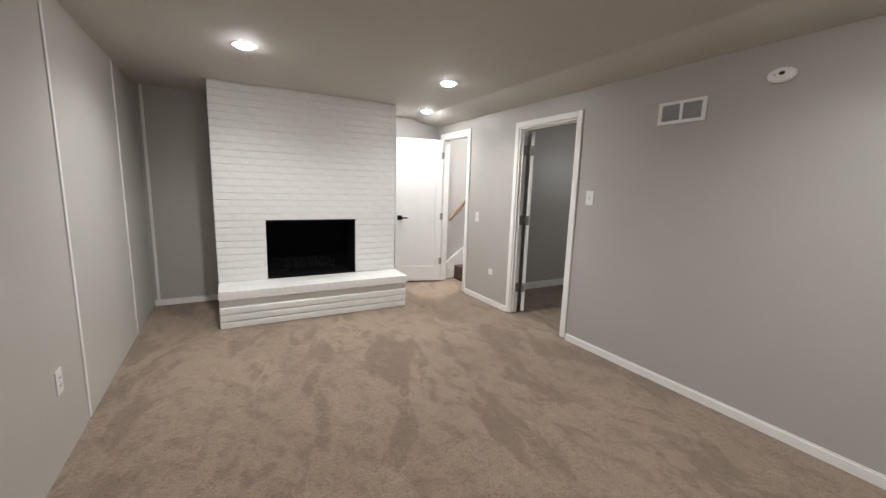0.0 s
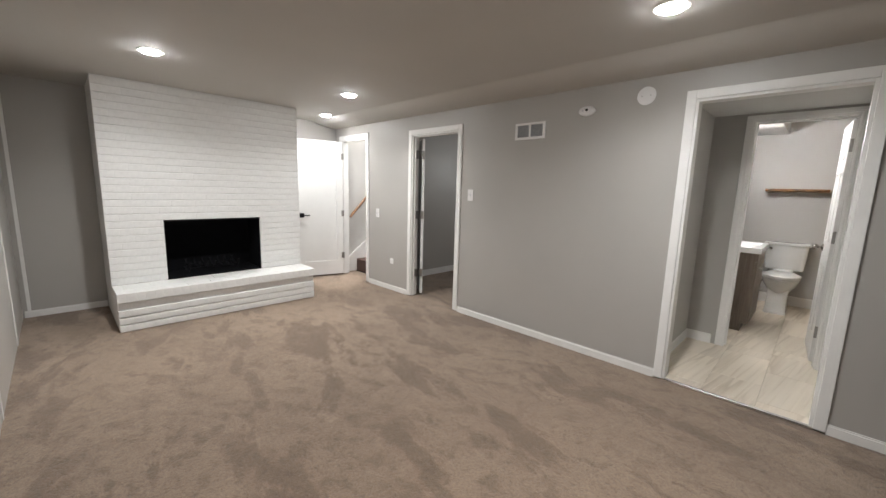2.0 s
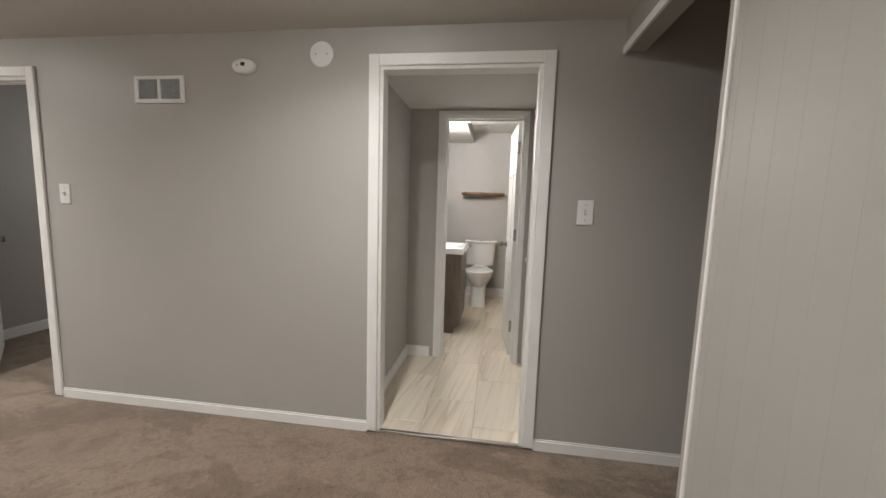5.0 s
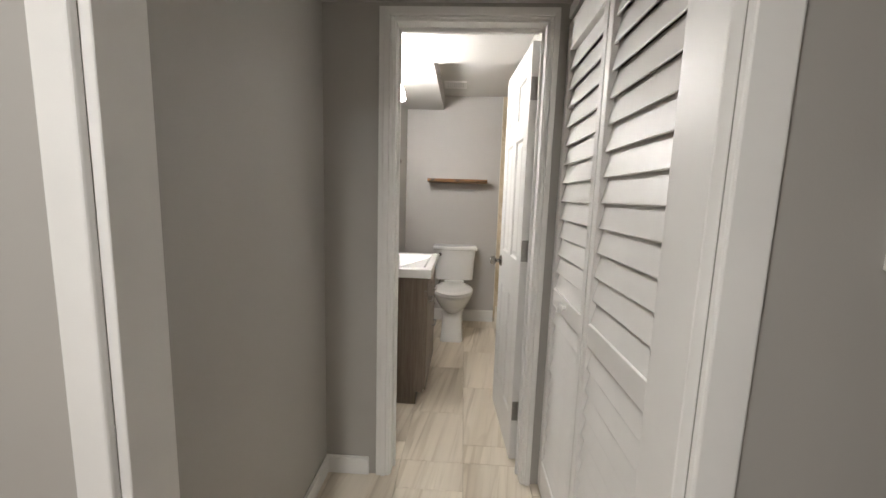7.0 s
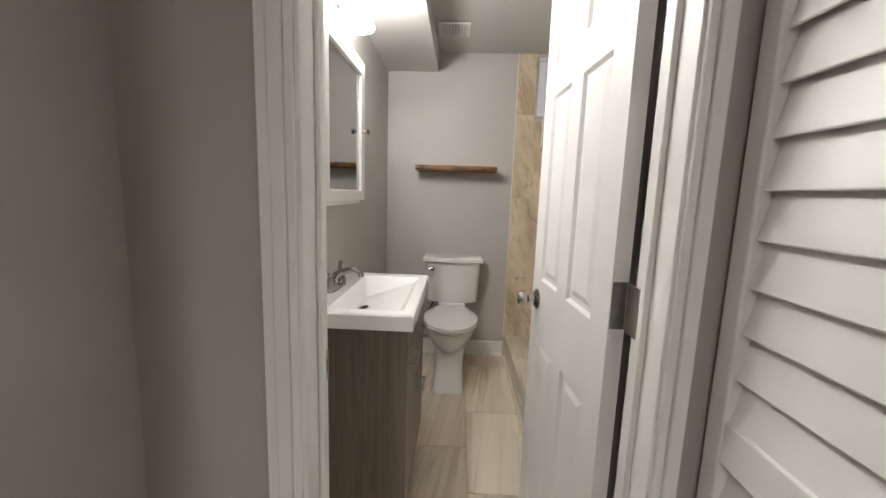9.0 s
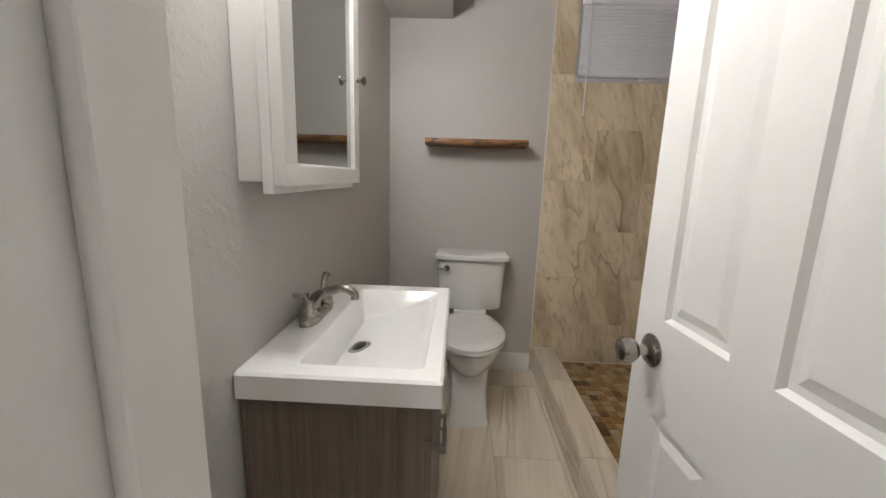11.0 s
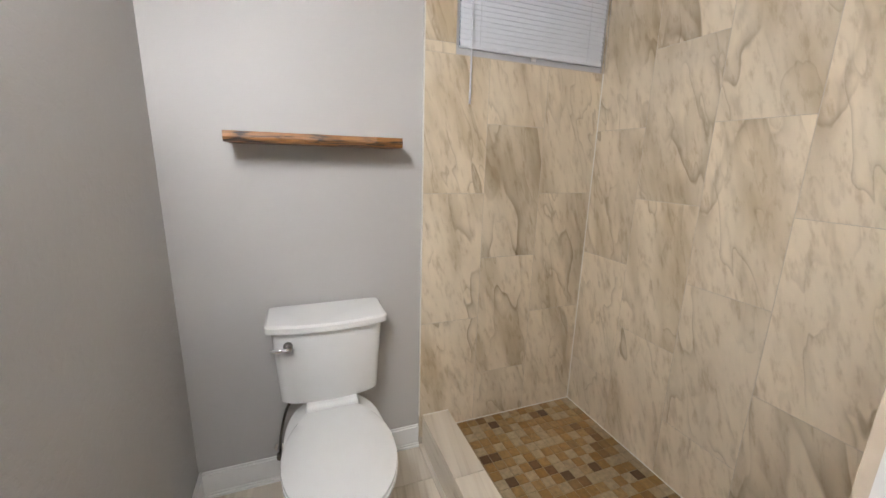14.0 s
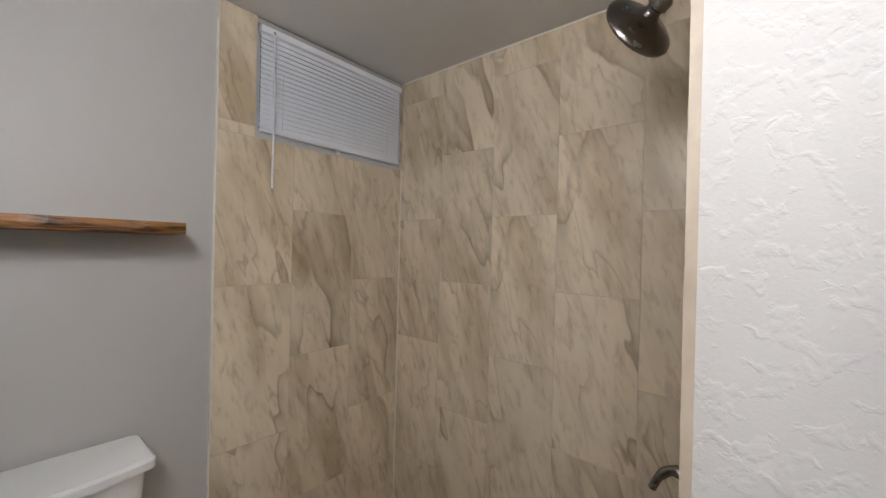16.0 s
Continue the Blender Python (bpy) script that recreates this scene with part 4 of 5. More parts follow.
part("knob", lathe([(0.007, 0), (0.006, 0.012), (0.013, 0.020), (0.014, 0.026), (0.008, 0.030)], 20, "-y", (MX1 - 0.030, 0.436, 1.560)), M_NICKEL, cdoor, "brushed nickel knob")

# ---------------------------------------------------------------- vanity light
vl = thing("vanity_light", "two-shade nickel vanity light, switched on", "wall light", (5.24, BL, 2.08))
part("back_plate", boxes((4.86, 5.42, BL - 0.020, BL, 2.055, 2.115), bevel=0.006, seg=2), M_NICKEL, vl)
for x in (4.90, 5.38):
    arm = part("arm", sweep(curve_points([(x, BL - 0.018, 2.085), (x, BL - 0.06, 2.098), (x, 0.443, 2.120), (x, 0.438, 2.095)], 5), 0.008, 12), M_NICKEL, vl)
    part("socket_cap", lathe([(0.024, 2.100), (0.027, 2.112), (0.018, 2.126), (0.006, 2.130)], 24, at=(x, 0.438, -0.014)), M_NICKEL, arm)
    part("shade", lathe([(0.068, 1.986), (0.069, 1.985), (0.072, 1.990), (0.061, 2.040), (0.044, 2.080), (0.028, 2.102)], 32, at=(x, 0.438, -0.016)), M_SHADE, arm, "glowing frosted glass bell shade")
    part("shade_mouth", lathe([(0.066, 1.9835), (0.067, 1.9855)], 32, at=(x, 0.438, -0.016)), M_SHADE_MOUTH, arm, "softly glowing opening of the shade")

# ---------------------------------------------------------------- shelf
sh = thing("wall_shelf", "thick stained pine floating shelf above the toilet", "shelf", (6.57, 0.01, 1.47))
bm = bmesh.new()
prof = []
for k in range(13):
    y = 0.308 - k * 0.0495
    wob = 0.003 * math.sin(k * 1.7) + 0.002 * math.sin(k * 3.1)
    prof.append([(6.492 + wob, y, 1.458), (6.488 + wob * 1.4, y, 1.474), (6.491 + wob, y, 1.493), (BX1, y, 1.495), (BX1, y, 1.457)])
bm = stack(prof)
for f in bm.faces:
    f.smooth = False
part("board", bm, M_SHELF, sh)

# ---------------------------------------------------------------- toilet
toi = thing("toilet", "white two-piece toilet with its lid closed", "toilet", (6.3, 0.008, 0))
TY = 0.008


def egg(xf, xb, hw, z, n=40, square=0.75):
    """A bowl outline: round in front (towards -x), squarer at the back."""
    xc = xf + (xb - xf) * 0.52
    pts = []
    for k in range(n):
        a = 2 * math.pi * k / n
        c, s = math.cos(a), math.sin(a)
        if c > 0:
            pts.append((xc + (xb - xc) * abs(c) ** square, TY + hw * math.copysign(abs(s) ** square, s), z))
        else:
            pts.append((xc + (xc - xf) * c, TY + hw * s, z))
    return pts


def lid_loop(xf, xb, hw, z, back=0.105, n=40):
    """A seat outline: round in front, drawn in to a flat back."""
    xc = xf + (xb - xf) * 0.50
    pts = []
    for k in range(n):
        a = 2 * math.pi * k / n
        c, s = math.cos(a), math.sin(a)
        if c > 0:
            w = back * abs(s) ** 0.25 + (hw - back) * abs(s) ** 2.2
            pts.append((xc + (xb - xc) * min(1.0, c ** 0.9 * 1.02), TY + math.copysign(w, s), z))
        else:
            pts.append((xc + (xc - xf) * c, TY + hw * s, z))
    return pts


def plinth(xf, xb, hw, z, r=0.045):
    """The pedestal's outline: a flat front with rounded corners, forty points like egg()."""
    return round_rect(xf, xb, TY - hw, TY + hw, z, r, 9)


part("bowl", stack([egg(6.080, 6.54, 0.100, 0.235), egg(6.040, 6.55, 0.118, 0.262), egg(6.000, 6.56, 0.142, 0.300),
                    egg(5.962, 6.585, 0.169, 0.350), egg(5.942, 6.592, 0.182, 0.390), egg(5.939, 6.592, 0.183, 0.415), egg(5.950, 6.585, 0.174, 0.421)]), M_PORCELAIN, toi)
part("pedestal", stack([plinth(5.996, 6.565, 0.104, 0.0), plinth(5.996, 6.565, 0.105, 0.014), plinth(6.004, 6.56, 0.100, 0.030), plinth(6.022, 6.555, 0.094, 0.12),
                        plinth(6.045, 6.55, 0.092, 0.20), plinth(6.066, 6.55, 0.098, 0.25), plinth(6.085, 6.55, 0.104, 0.285)]), M_PORCELAIN, toi)
part("seat", stack([lid_loop(5.936, 6.42, 0.178, 0.424), lid_loop(5.929, 6.425, 0.185, 0.428), lid_loop(5.929, 6.425, 0.185, 0.438), lid_loop(5.936, 6.42, 0.180, 0.442)]), M_PORCELAIN, toi, "white closed seat ring")
part("seat_lid", stack([lid_loop(5.938, 6.44, 0.178, 0.444), lid_loop(5.930, 6.445, 0.186, 0.448), lid_loop(5.931, 6.445, 0.185, 0.456), lid_loop(5.950, 6.44, 0.172, 0.463), lid_loop(6.00, 6.42, 0.12, 0.467, 0.08)]), M_PORCELAIN, toi, "white closed lid")
part("tank_deck", boxes((6.425, 6.61, TY - 0.100, TY + 0.100, 0.410, 0.484), bevel=0.012, seg=3), M_PORCELAIN, toi)


def tank_loop(xf, hw, z, r=0.03, bow=0.034):
    """A rounded rectangle whose front side bows outwards."""
    rim = round_rect(xf + 0.020, BX1 - 0.018, TY - hw, TY + hw, z, r, 6)
    fine = []
    for a, b in zip(rim, rim[1:] + rim[:1]):
        steps = 12 if abs(a[1] - b[1]) > 0.1 else 1
        fine += [tuple(u + (v - u) * k / steps for u, v in zip(a, b)) for k in range(steps)]
    return [(x - (bow * (1 - ((y - TY) / hw) ** 2) if x < xf + 0.07 else 0), y, zz) for x, y, zz in fine]


part("tank", stack([tank_loop(6.470, 0.182, 0.479), tank_loop(6.464, 0.189, 0.487), tank_loop(6.452, 0.202, 0.70), tank_loop(6.448, 0.206, 0.786)]), M_PORCELAIN, toi)
part("tank_lid", stack([tank_loop(6.440, 0.212, 0.787, 0.02), tank_loop(6.428, 0.224, 0.792, 0.02), tank_loop(6.428, 0.224, 0.814, 0.02), tank_loop(6.436, 0.216, 0.822, 0.02)]), M_PORCELAIN, toi)
fl = part("flush_lever", sweep(curve_points([(6.428, TY + 0.148, 0.742), (6.414, TY + 0.150, 0.742), (6.412, TY + 0.170, 0.741), (6.420, TY + 0.205, 0.738)], 4), [0.006] * 8 + [0.007, 0.0075, 0.008, 0.008, 0.007], 12), M_CHROME, toi, "chrome flush lever")
part("lever_boss", lathe([(0.017, 0), (0.017, 0.012), (0.014, 0.026), (0.008, 0.030)], 20, "-x", (6.440, TY + 0.148, 0.742)), M_GUNMETAL, fl)
for s in (-1, 1):
    part("bolt_cap", lathe([(0.014, 0.010), (0.012, 0.022), (0.003, 0.027)], 16, at=(6.30, TY + s * 0.094, 0)), M_PORCELAIN, toi)
sv = thing("supply_valve", "chrome shut-off valve and braided hose behind the toilet", "valve", (6.62, 0.225, 0.17))
part("stub_pipe", lathe([(0.024, 0), (0.022, 0.004), (0.009, 0.006), (0.009, 0.06)], 18, "-x", (BX1 - 0.014, 0.225, 0.17)), M_CHROME, sv)
part("valve_handle", lathe([(0.010, 0), (0.019, 0.006), (0.019, 0.014), (0.010, 0.018)], 16, "-x", (6.594, 0.225, 0.17), (1, 0.6)), M_GUNMETAL, sv, "dark oval valve handle")
part("hose", sweep(curve_points([(6.608, 0.222, 0.175), (6.608, 0.215, 0.25), (6.605, 0.190, 0.36), (6.600, 0.160, 0.43), (6.600, 0.150, 0.490)], 6), 0.0055, 10), M_GUNMETAL, sv, "dark braided hose")

# ---------------------------------------------------------------- exhaust grille
ev = thing("exhaust_vent", "square white exhaust fan grille on the ceiling", "vent", (6.25, 0.05, BC))
part("frame", boxes((6.15, 6.35, -0.05, -0.034, BC - 0.014, BC), (6.15, 6.35, 0.134, 0.15, BC - 0.014, BC), (6.15, 6.166, -0.034, 0.134, BC - 0.014, BC), (6.334, 6.35, -0.034, 0.134, BC - 0.014, BC), bevel=0.003, seg=2), M_PLASTIC, ev)
for i in range(9):
    y = -0.026 + i * 0.0192
    part("slat", boxes((6.166, 6.334, y - 0.0065, y + 0.0065, BC - 0.011, BC - 0.004), bevel=0.001), M_PLASTIC, ev)

# ---------------------------------------------------------------- shower
TF = 0.009
FB, FS, FP = BX1 - TF, SHR + TF, SHX          # tile faces: back, side, partition
pan_z = 0.074
pan = structure("floor_shower", boxes((SHX - 0.012, BX1, SHR, -0.575, -0.004, pan_z - 0.003)), M_PANGROUT, "shower floor of small brown and cream stone mosaic", "shower floor")
curb = structure("floor_curb", boxes((SHX - 0.012, BX1 - TF - 0.001, -0.568, -0.443, -0.004, 0.155)), M_GROUT, "shower curb clad in veined stone-look tile", "shower curb")

sd = thing("shower_drain", "round dark shower floor drain", "drain", (5.945, -0.925, pan_z))
part("drain_rim", lathe([(0.036, 0.0), (0.052, 0.0005), (0.053, 0.004), (0.040, 0.005), (0.037, 0.002)], 30, at=(5.945, -0.925, pan_z)), M_GUNMETAL, sd)
part("strainer", lathe([(0.002, 0.001), (0.0365, 0.001), (0.0365, 0.003), (0.002, 0.003)], 30, at=(5.945, -0.925, pan_z)), M_DARK, sd)

shh = thing("shower", "dark nickel disc shower head on a bent arm", "shower head", (SHX, -0.885, 2.10))
part("flange", lathe([(0.030, 0), (0.028, 0.006), (0.012, 0.012)], 24, "x", (SHX, -0.870, 2.085)), M_GUNMETAL, shh)
part("arm", sweep(curve_points([(SHX, -0.870, 2.085), (SHX + 0.034, -0.867, 2.083), (SHX + 0.066, -0.860, 2.052), (SHX + 0.106, -0.849, 2.006)], 6), 0.0095, 14), M_GUNMETAL, shh)
aim = Matrix.Translation((SHX + 0.180, -0.892, 1.970)) @ Vector((-0.74, 0.44, 0.36)).to_track_quat("Z", "Y").to_matrix().to_4x4()
hd = lathe([(0.078, 0.0), (0.087, 0.003), (0.089, 0.010), (0.086, 0.016), (0.068, 0.026), (0.044, 0.034), (0.027, 0.042), (0.019, 0.052), (0.019, 0.062), (0.024, 0.066), (0.024, 0.084), (0.019, 0.090), (0.012, 0.094)], 40)
bmesh.ops.transform(hd, matrix=aim, verts=hd.verts)
head = part("spray_head", hd, M_GUNMETAL, shh)
fc = lathe([(0.004, -0.003), (0.072, -0.003), (0.075, 0.0005)], 30)
bmesh.ops.transform(fc, matrix=aim, verts=fc.verts)
part("nozzle_face", fc, M_DARK, head)

sval = thing("shower_valve", "dark nickel shower valve with a curved lever", "shower valve", (SHX, -0.885, 0.92))
part("escutcheon", lathe([(0.080, 0), (0.078, 0.006), (0.040, 0.012), (0.028, 0.016)], 36, "x", (SHX, -0.885, 0.92)), M_GUNMETAL, sval)
part("hub", lathe([(0.026, 0.012), (0.025, 0.040), (0.018, 0.050)], 24, "x", (SHX, -0.885, 0.92)), M_GUNMETAL, sval)
part("lever", sweep(curve_points([(SHX + 0.030, -0.885, 0.938), (SHX + 0.072, -0.885, 0.952), (SHX + 0.100, -0.885, 0.934), (SHX + 0.119, -0.885, 0.896)], 5), [0.014] * 6 + [0.011] * 5 + [0.009] * 5, 14), M_GUNMETAL, sval)

# window with its blind
win = structure("window_1", boxes((BX1 + 0.004, BX1 + 0.06, WY1, WY0, WZ0, WZ0 + 0.038), (BX1 + 0.004, BX1 + 0.06, WY1, WY0, WZ1 - 0.02, WZ1), (BX1 + 0.004, BX1 + 0.06, WY0 - 0.018, WY0, WZ0 + 0.038, WZ1 - 0.02), (BX1 + 0.004, BX1 + 0.06, WY1, WY1 + 0.018, WZ0 + 0.038, WZ1 - 0.02), bevel=0.003), M_FRAME, "small basement window in a grey vinyl frame", "window")
pane = part("pane", boxes((BX1 + 0.052, BX1 + 0.056, WY1 + 0.018, WY0 - 0.018, WZ0 + 0.038, WZ1 - 0.02)), M_GLASS, win, "window glass")
pane.visible_shadow = False
part("latch", boxes((BX1 - 0.004, BX1 + 0.004, -0.95, -0.925, WZ0 + 0.012, WZ0 + 0.028), bevel=0.002), M_PLASTIC, win)
bl = thing("window_blind", "white closed mini blind with a tilt wand", "blind", (BX1 - 0.002, -0.94, WZ0 + 0.04))
BXC = BX1 - 0.008
part("head_rail", boxes((BXC - 0.014, BXC + 0.010, WY1 + 0.010, WY0 - 0.008, WZ1 - 0.034, WZ1 - 0.008), bevel=0.003, seg=2), M_BLIND, bl)
bm = boxes((-0.0006, 0.0006, WY1 + 0.016, WY0 - 0.014, -0.0125, 0.0125))
bmesh.ops.transform(bm, matrix=Matrix.Rotation(radians(26), 4, "Y"), verts=bm.verts)
me = bpy.data.meshes.new("slat")
bm.to_mesh(me)
bm.free()
me.materials.append(M_BLIND)
nsl = 19
for i in range(nsl):
    shared_part("slat", me, (BXC - 0.001, 0, WZ0 + 0.050 + i * 0.0195), bl)
part("bottom_rail", boxes((BXC - 0.010, BXC + 0.006, WY1 + 0.016, WY0 - 0.014, WZ0 + 0.026, WZ0 + 0.038), bevel=0.002), M_BLIND, bl)
part("wand", sweep([(BXC - 0.022, -0.615, WZ1 - 0.036), (BXC - 0.026, -0.615, 1.90), (BXC - 0.026, -0.615, 1.655)], [0.0035, 0.004, 0.0045], 8), M_BLIND, bl, "thin white tilt wand")
part("wand_hook", sweep([(BXC - 0.010, -0.615, WZ1 - 0.022), (BXC - 0.022, -0.615, WZ1 - 0.026), (BXC - 0.022, -0.615, WZ1 - 0.040)], 0.003, 8), M_STEEL, bl)
for y in (-0.66, -1.22):
    part("ladder_cord", boxes((BXC - 0.011, BXC - 0.0095, y - 0.0008, y + 0.0008, WZ0 + 0.03, WZ1 - 0.03)), M_BLIND, bl)


# ---------------------------------------------------------------- lamps
def downlight(x, y, watts):
    d = thing("recessed_light", "round white recessed ceiling light, switched on", "ceiling light", (x, y, HC), "recessed ceiling lights")
    part("trim_ring", lathe([(0.058, -0.001), (0.062, -0.006), (0.078, -0.007), (0.082, -0.001)], 36, at=(x, y, HC)), M_PLASTIC, d)
    part("diffuser", lathe([(0.058, -0.001), (0.057, -0.011), (0.050, -0.017), (0.030, -0.020), (0.002, -0.021)], 36, at=(x, y, HC)), M_LED, d, "glowing diffuser disc")
    area_lamp("downlight_lamp", (x, y, HC - 0.025), (x, y, 0), 0.10, watts, LED_COLOUR, spread=145)


# the lamp at (0.607, 0.40) is unseen, assumed to complete the grid
for x, y, share in ((0.607, 3.32, 1.25), (2.24, 3.33, 1.0), (2.25, 0.40, 0.9), (0.607, 0.40, 0.9), (2.67, 4.60, 0.5)):
    downlight(x, y, DOWNLIGHT * share)
area_lamp("stair_lamp", (4.2, 4.75, 4.5), (4.2, 4.75, 0), 0.4, STAIR_LIGHT, LED_COLOUR)


# ---------------------------------------------------------------- pieces of walls and floors
rng = random.Random(5)


def piece_mesh(name, sx, sy, sz, mat, bevel):
    bm = boxes((-sx / 2, sx / 2, -sy / 2, sy / 2, -sz / 2, sz / 2), bevel=bevel)
    me = bpy.data.meshes.new(name)
    bm.to_mesh(me)
    bm.free()
    me.materials.append(mat)
    return me


def brick_mesh(name, sx, sy, sz, mat, ease):
    """A painted brick: its long edges eased, its end joints almost filled with paint."""
    h = sz / 2
    prof = [(-sy / 2 + ease * 1.4, -h), (-sy / 2 + ease * 0.35, -h + ease * 0.6), (-sy / 2, -h + ease * 1.6), (-sy / 2, h - ease * 1.6), (-sy / 2 + ease * 0.35, h - ease * 0.6), (-sy / 2 + ease * 1.4, h), (sy / 2, h), (sy / 2, -h)]
    ends = [(-sx / 2, 0.0005), (-sx / 2 + 0.0012, 0.0), (sx / 2 - 0.0012, 0.0), (sx / 2, 0.0005)]
    bm = stack([[(x, y + (d if y < 0 else 0), z) for y, z in prof] for x, d in ends])
    for f in bm.faces:
        f.smooth = False
    me = bpy.data.meshes.new(name)
    bm.to_mesh(me)
    bm.free()
    me.materials.append(mat)
    return me


MESHES = {}


def piece(name, centre, size, mat, parent, bevel):
    key = (name, mat.name, *[round(v, 4) for v in size])
    if key not in MESHES:
        make = brick_mesh if name == "brick" else piece_mesh
        MESHES[key] = make(name, *size, mat, bevel)
    return shared_part(name, MESHES[key], centre, parent)


def span(a, b, lo, hi):
    a, b = max(a, lo), min(b, hi)
    return (a, b) if b - a > 0.012 else None


# floor tiles, 0.63 x 0.31, half bond along the walk; tucked under walls and the curb
def floor_tiles(x_lo, x_hi, y_lo, y_hi):
    y_lines = [-0.415 - 0.31 * 3 + 0.31 * k for k in range(8)]
    for k, ya in enumerate(y_lines):
        yr = span(ya, ya + 0.31, y_lo, y_hi)
        if not yr:
            continue
        x = 3.914 - 0.629 * 4 + (0.30 if (k % 2) == 0 else 0.0)
        while x < x_hi:
            xr = span(x, x + 0.629, x_lo, x_hi)
            if xr:
                sx, sy = xr[1] - xr[0] - 0.003, yr[1] - yr[0] - 0.003
                piece("tile", ((xr[0] + xr[1]) / 2, (yr[0] + yr[1]) / 2, -0.006), (sx, sy, 0.012), M_FLOORTILE, tile_bed, 0.0012)
            x += 0.629


floor_tiles(XE + 0.012, BX0, HR, HL)
floor_tiles(BX0, BX1, -0.443, BL)

# shower wall tiles, 0.303 x 0.617 upright, alternate columns shifted by half
z_top = BC
zs_a = [1.89 - 0.617 * 3 + 0.617 * k for k in range(5)]
zs_b = [1.58 - 0.617 * 3 + 0.617 * k for k in range(5)]
wall_right = bpy.data.objects["wall_shower_right"]
wall_back = bpy.data.objects["wall_bath_back"]
wall_part = bpy.data.objects["wall_bath_right"]


def tile_column(parent, axis, u0, u1, zs, z_lo, z_hi, face, holes=()):
    for z in zs:
        zr = span(z, z + 0.617, z_lo, z_hi)
        if not zr:
            continue
        cells = [(u0, u1, zr[0], zr[1])]
        for h0, h1, hz0, hz1 in holes:
            cut = []
            for a, b, c, d in cells:
                if b <= h0 or a >= h1 or d <= hz0 or c >= hz1:
                    cut.append((a, b, c, d))
                    continue
                for q in ((a, b, c, min(d, hz0)), (a, b, max(c, hz1), d), (a, min(b, h0), max(c, hz0), min(d, hz1)), (max(a, h1), b, max(c, hz0), min(d, hz1))):
                    if q[1] - q[0] > 0.008 and q[3] - q[2] > 0.008:
                        cut.append(q)
            cells = cut
        for a, b, c, d in cells:
            su, sz = b - a - 0.0024, d - c - 0.0024
            if axis == "y":
                piece("tile", ((a + b) / 2, face - 0.0045, (c + d) / 2), (su, 0.009, sz), M_WALLTILE, parent, 0.0005)
            elif axis == "x":
                piece("tile", (face + 0.0045, (a + b) / 2, (c + d) / 2), (0.009, su, sz), M_WALLTILE, parent, 0.0005)
            else:
                piece("tile", (face - 0.0055, (a + b) / 2, (c + d) / 2), (0.011, su, sz), M_WALLTILE, parent, 0.0005)


x_lines = [FB, 6.36, 6.06, 5.758, 5.452, SHX]
for k, (xb, xa) in enumerate(zip(x_lines, x_lines[1:])):
    tile_column(wall_right, "y", xa, xb, zs_a if k in (1, 3) else zs_b, pan_z, z_top, FS)
y_lines = [-0.418, -0.718, -1.020, FS]
for k, (yb, ya) in enumerate(zip(y_lines, y_lines[1:])):
    tile_column(wall_back, "x", ya, yb, zs_a if k in (0, 2) else zs_b, 0.0 if k == 0 else pan_z, z_top, FB, [(WY1 - 0.002, WY0 + 0.002, WZ0 - 0.002, WZ1 + 0.03)])
y_lines = [BR - 0.010, -0.75, -1.05, FS]
for k, (yb, ya) in enumerate(zip(y_lines, y_lines[1:])):
    tile_column(wall_part, "-x", ya, yb, zs_a if k == 1 else zs_b, pan_z, z_top, SHX)

# grout between the tiles, a hair behind their faces
G = 0.0012
structure("trim_grout", boxes((SHX, FB, SHR, FS - G, pan_z, BC), (FB + G, BX1, WY0, -0.4195, 0.0, BC), (FB + G, BX1, FS, WY0, 0.0, WZ0), (FB + G, BX1, FS, WY0, WZ1 + 0.028, BC)), M_GROUT, "pale grout between the shower tiles", "grout")

# curb cladding
for x0, x1 in ((SHX, 5.62), (5.62, 6.235), (6.235, FB)):
    piece("tile", ((x0 + x1) / 2, -0.5055, 0.160), (x1 - x0 - 0.002, 0.139, 0.010), M_FLOORTILE, curb, 0.0015)
    piece("tile", ((x0 + x1) / 2, -0.4395, 0.0755), (x1 - x0 - 0.002, 0.007, 0.157), M_FLOORTILE, curb, 0.0008)
    piece("tile", ((x0 + x1) / 2, -0.5715, 0.112), (x1 - x0 - 0.002, 0.007, 0.084), M_FLOORTILE, curb, 0.0008)

# caulk lines and tile edge strips
structure("trim_caulk", boxes((FB - 0.004, FB + 0.001, FS - 0.001, FS + 0.004, pan_z, WZ0), (FB - 0.004, FB + 0.001, FS - 0.001, FS + 0.004, WZ1, BC), (SHX, FB - 0.004, FS - 0.001, FS + 0.0035, pan_z, pan_z + 0.004),
                              (FB - 0.004, FB + 0.001, FS + 0.004, -0.575, pan_z, pan_z + 0.004), (SHX, FB, FS - 0.001, FS + 0.004, BC - 0.005, BC), (FB - 0.003, BX1, -0.4205, -0.4165, 0.165, BC),
                              (FB - 0.003, FB + 0.003, -0.575, -0.436, 0.165, 0.168)), M_CAULK, "thin cream caulk lines in the shower corners", "caulk")
structure("trim_tile_edge", boxes((SHX - 0.0118, SHX + 0.0005, BR - 0.0095, BR - 0.003, 0.165, 0.905), (SHX - 0.0118, SHX + 0.0005, BR - 0.0095, BR - 0.003, 0.909, BC)), M_TRIMTILE, "beige cut tile edge beside the white wall", "tile trim")

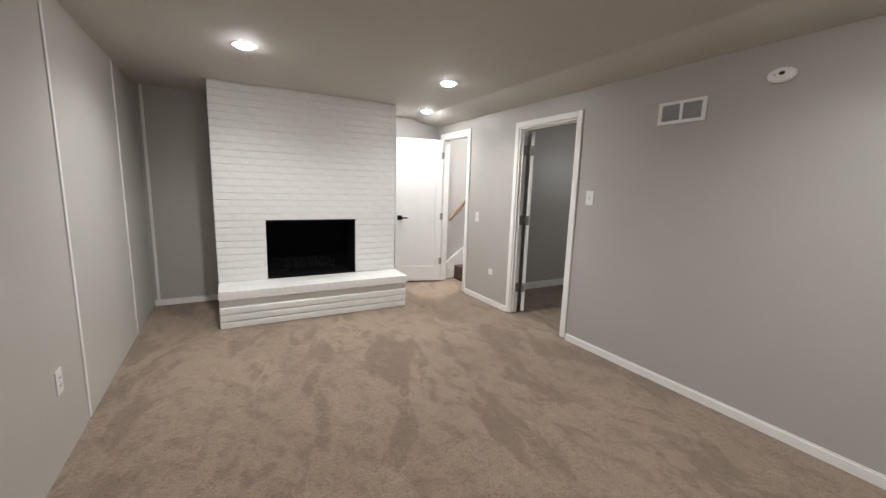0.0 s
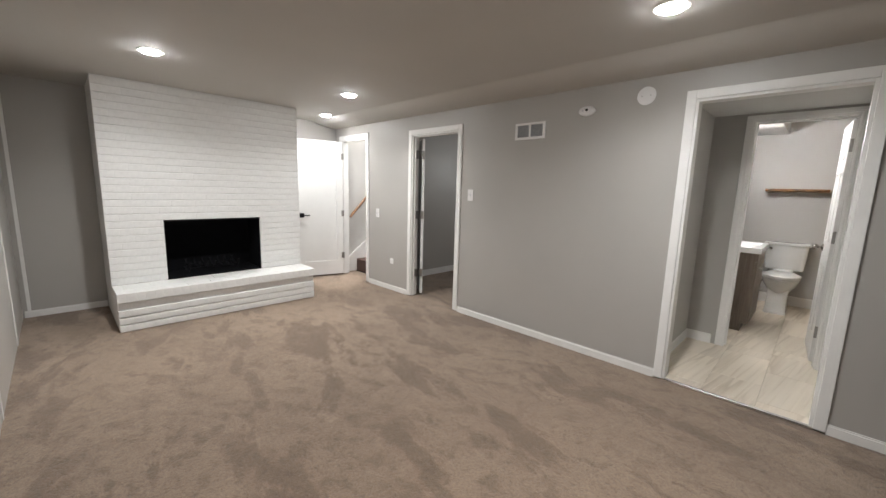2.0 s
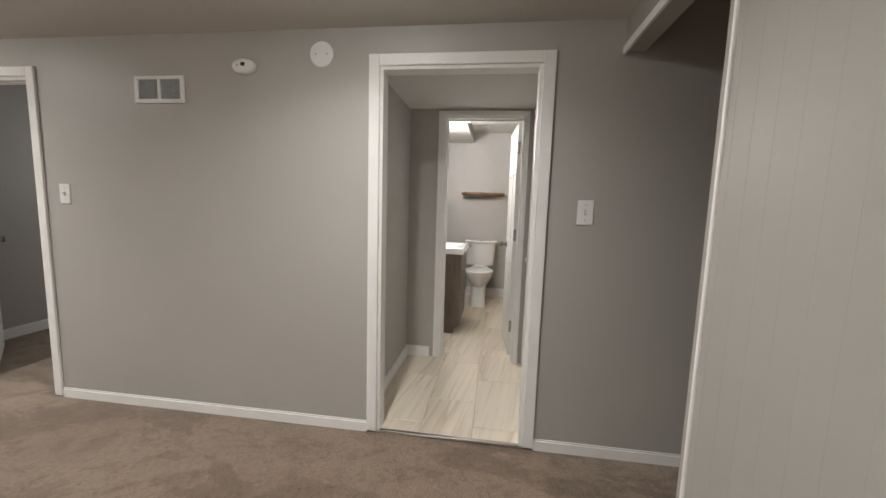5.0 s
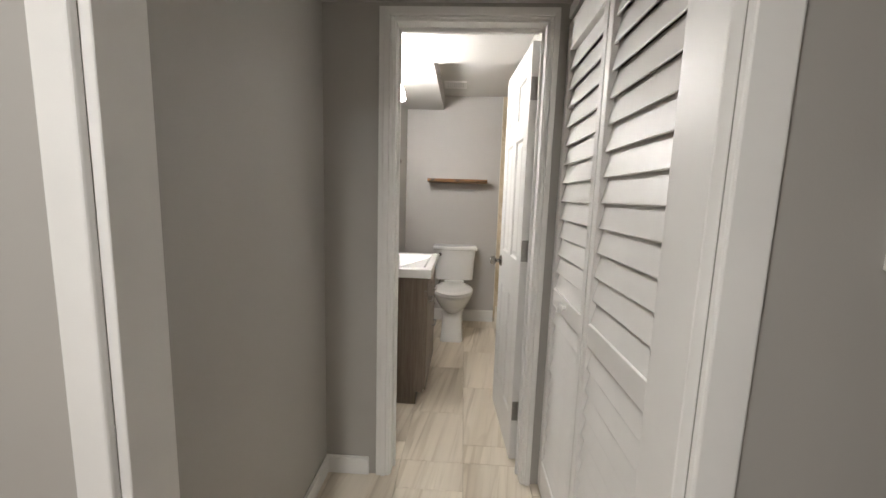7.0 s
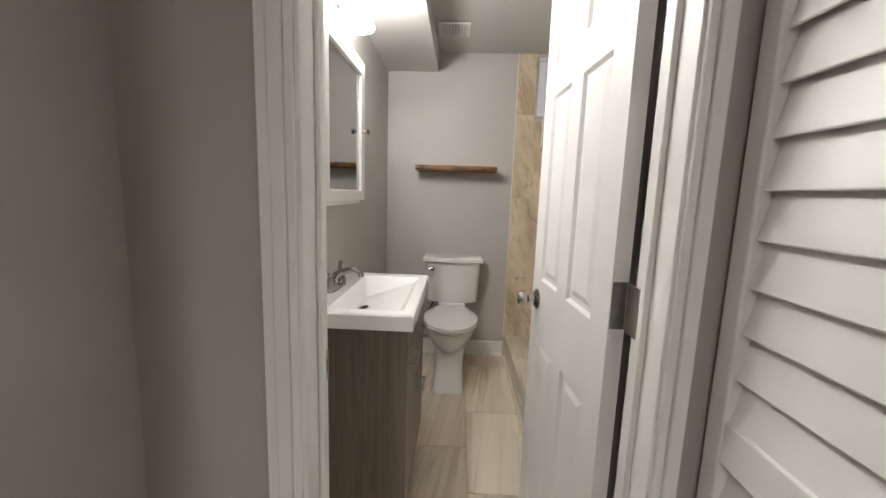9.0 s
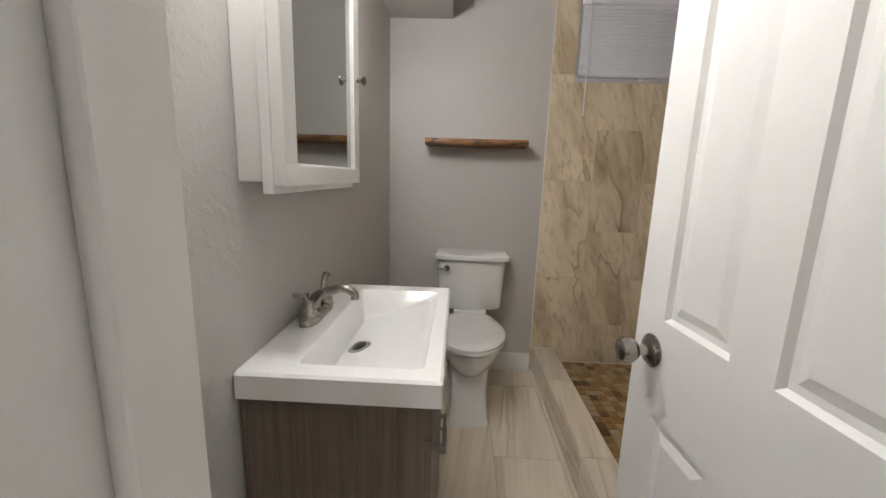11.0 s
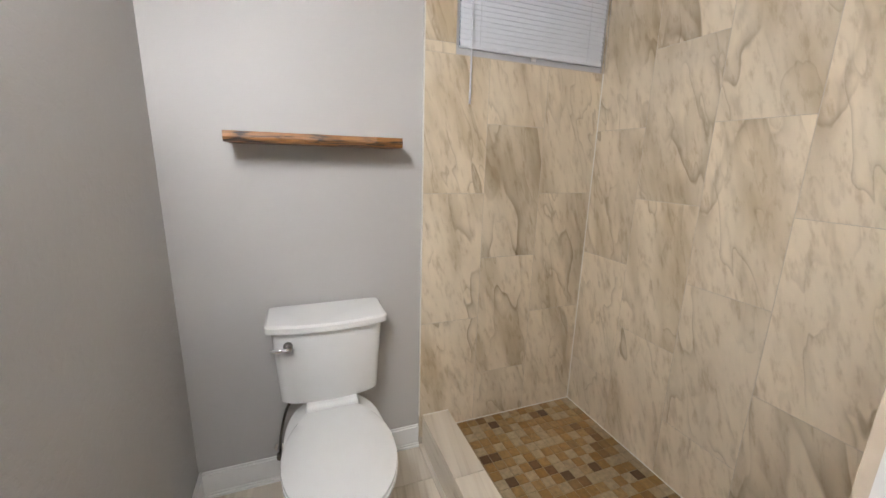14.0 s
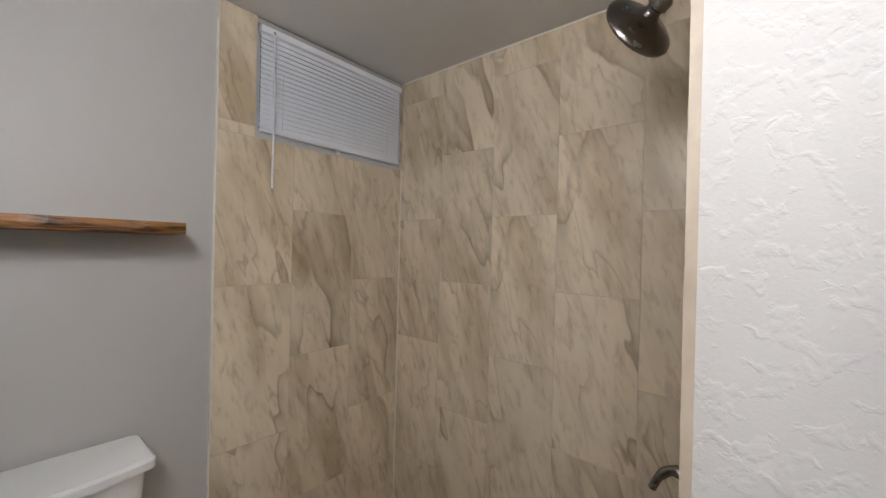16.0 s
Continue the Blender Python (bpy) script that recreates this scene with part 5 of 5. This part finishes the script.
# mosaic of the shower floor
P = 0.0505
rest = bmesh.new()
ny = int((-0.576 - FS) / P) + 1
nx = int((FB - SHX) / P) + 1
for i in range(nx):
    for j in range(ny):
        x1 = FB - i * P
        y0 = FS + j * P
        xr, yr = span(x1 - P, x1, SHX, FB), span(y0, y0 + P, FS, -0.5755)
        if not xr or not yr:
            continue
        c = ((xr[0] + xr[1]) / 2, (yr[0] + yr[1]) / 2)
        if math.hypot(c[0] - 5.945, c[1] + 0.925) < 0.062:
            continue
        sx, sy = xr[1] - xr[0] - 0.004, yr[1] - yr[0] - 0.004
        if i < 20:
            piece("mosaic_tile", (c[0], c[1], pan_z - 0.003), (sx, sy, 0.006), M_MOSAIC, pan, 0.001)
        else:
            box(rest, c[0] - sx / 2, c[0] + sx / 2, c[1] - sy / 2, c[1] + sy / 2, pan_z - 0.006, pan_z)
ob = part("mosaic_remainder", rest, M_MOSAIC, pan)
tagged(ob, "small brown and cream stone mosaic", kind="stuff")

# bricks: stretcher courses on the breast
COURSE = 0.0688
BL_, BH = 0.212, 0.0652
z = 0.352
row = 0
while z < HC - 0.01:
    hgt = min(BH, HC - 0.003 - z)
    x = FX0 - (0.106 if row % 2 else 0.0)
    while x < FX1:
        xr = span(x, x + BL_, FX0, FX1)
        x += BL_
        if not xr:
            continue
        segs = [xr]
        if z + hgt > OZ0 and z < OZ1 - 0.02:
            segs = [s for s in (span(xr[0], xr[1], FX0, OX0), span(xr[0], xr[1], OX1, FX1)) if s]
        for s in segs:
            dy = rng.choice((-0.0007, -0.0003, 0.0, 0.0003, 0.0006))
            piece("brick", ((s[0] + s[1]) / 2, FY + 0.030 + dy, z + hgt / 2), (round(s[1] - s[0] - 0.0001, 4), 0.060, hgt), M_BRICK, fire, 0.0032)
    z += COURSE
    row += 1

# hearth: three courses and a rowlock cap
for k in range(4):
    zc = -0.010 + k * 0.069
    x = FX0 - (0.106 if k % 2 else 0)
    while x < FX1 - 0.012:
        xr = span(x, x + BL_, FX0 + 0.002, FX1 - 0.014)
        x += BL_
        if xr:
            piece("brick", ((xr[0] + xr[1]) / 2, HY + (0.058 if k == 3 else 0.043) + rng.choice((-0.0008, 0, 0.0008)), zc + 0.0305), (round(xr[1] - xr[0] - 0.0002, 4), 0.070, 0.063), M_BRICK, hearth, 0.005)
    for s in (FX0 + 0.032, FX1 - 0.044):
        for y0 in (HY + 0.094, HY + 0.24):
            piece("brick", (s, y0 + 0.075, zc + 0.0305), (0.060, 0.144, 0.061), M_BRICK, hearth, 0.005)
n = 27
step = (FX1 - FX0) / n
for i in range(n):
    for y0, y1 in ((HY - 0.004, HY + 0.196), (HY + 0.2, FY + 0.002)):
        piece("cap_brick", (FX0 + (i + 0.5) * step, (y0 + y1) / 2, 0.308 + rng.choice((-0.0015, 0, 0.0015))), (round(step - 0.0002, 4), round(y1 - y0 - 0.001, 4), 0.082), M_BRICK, hearth, 0.0016)
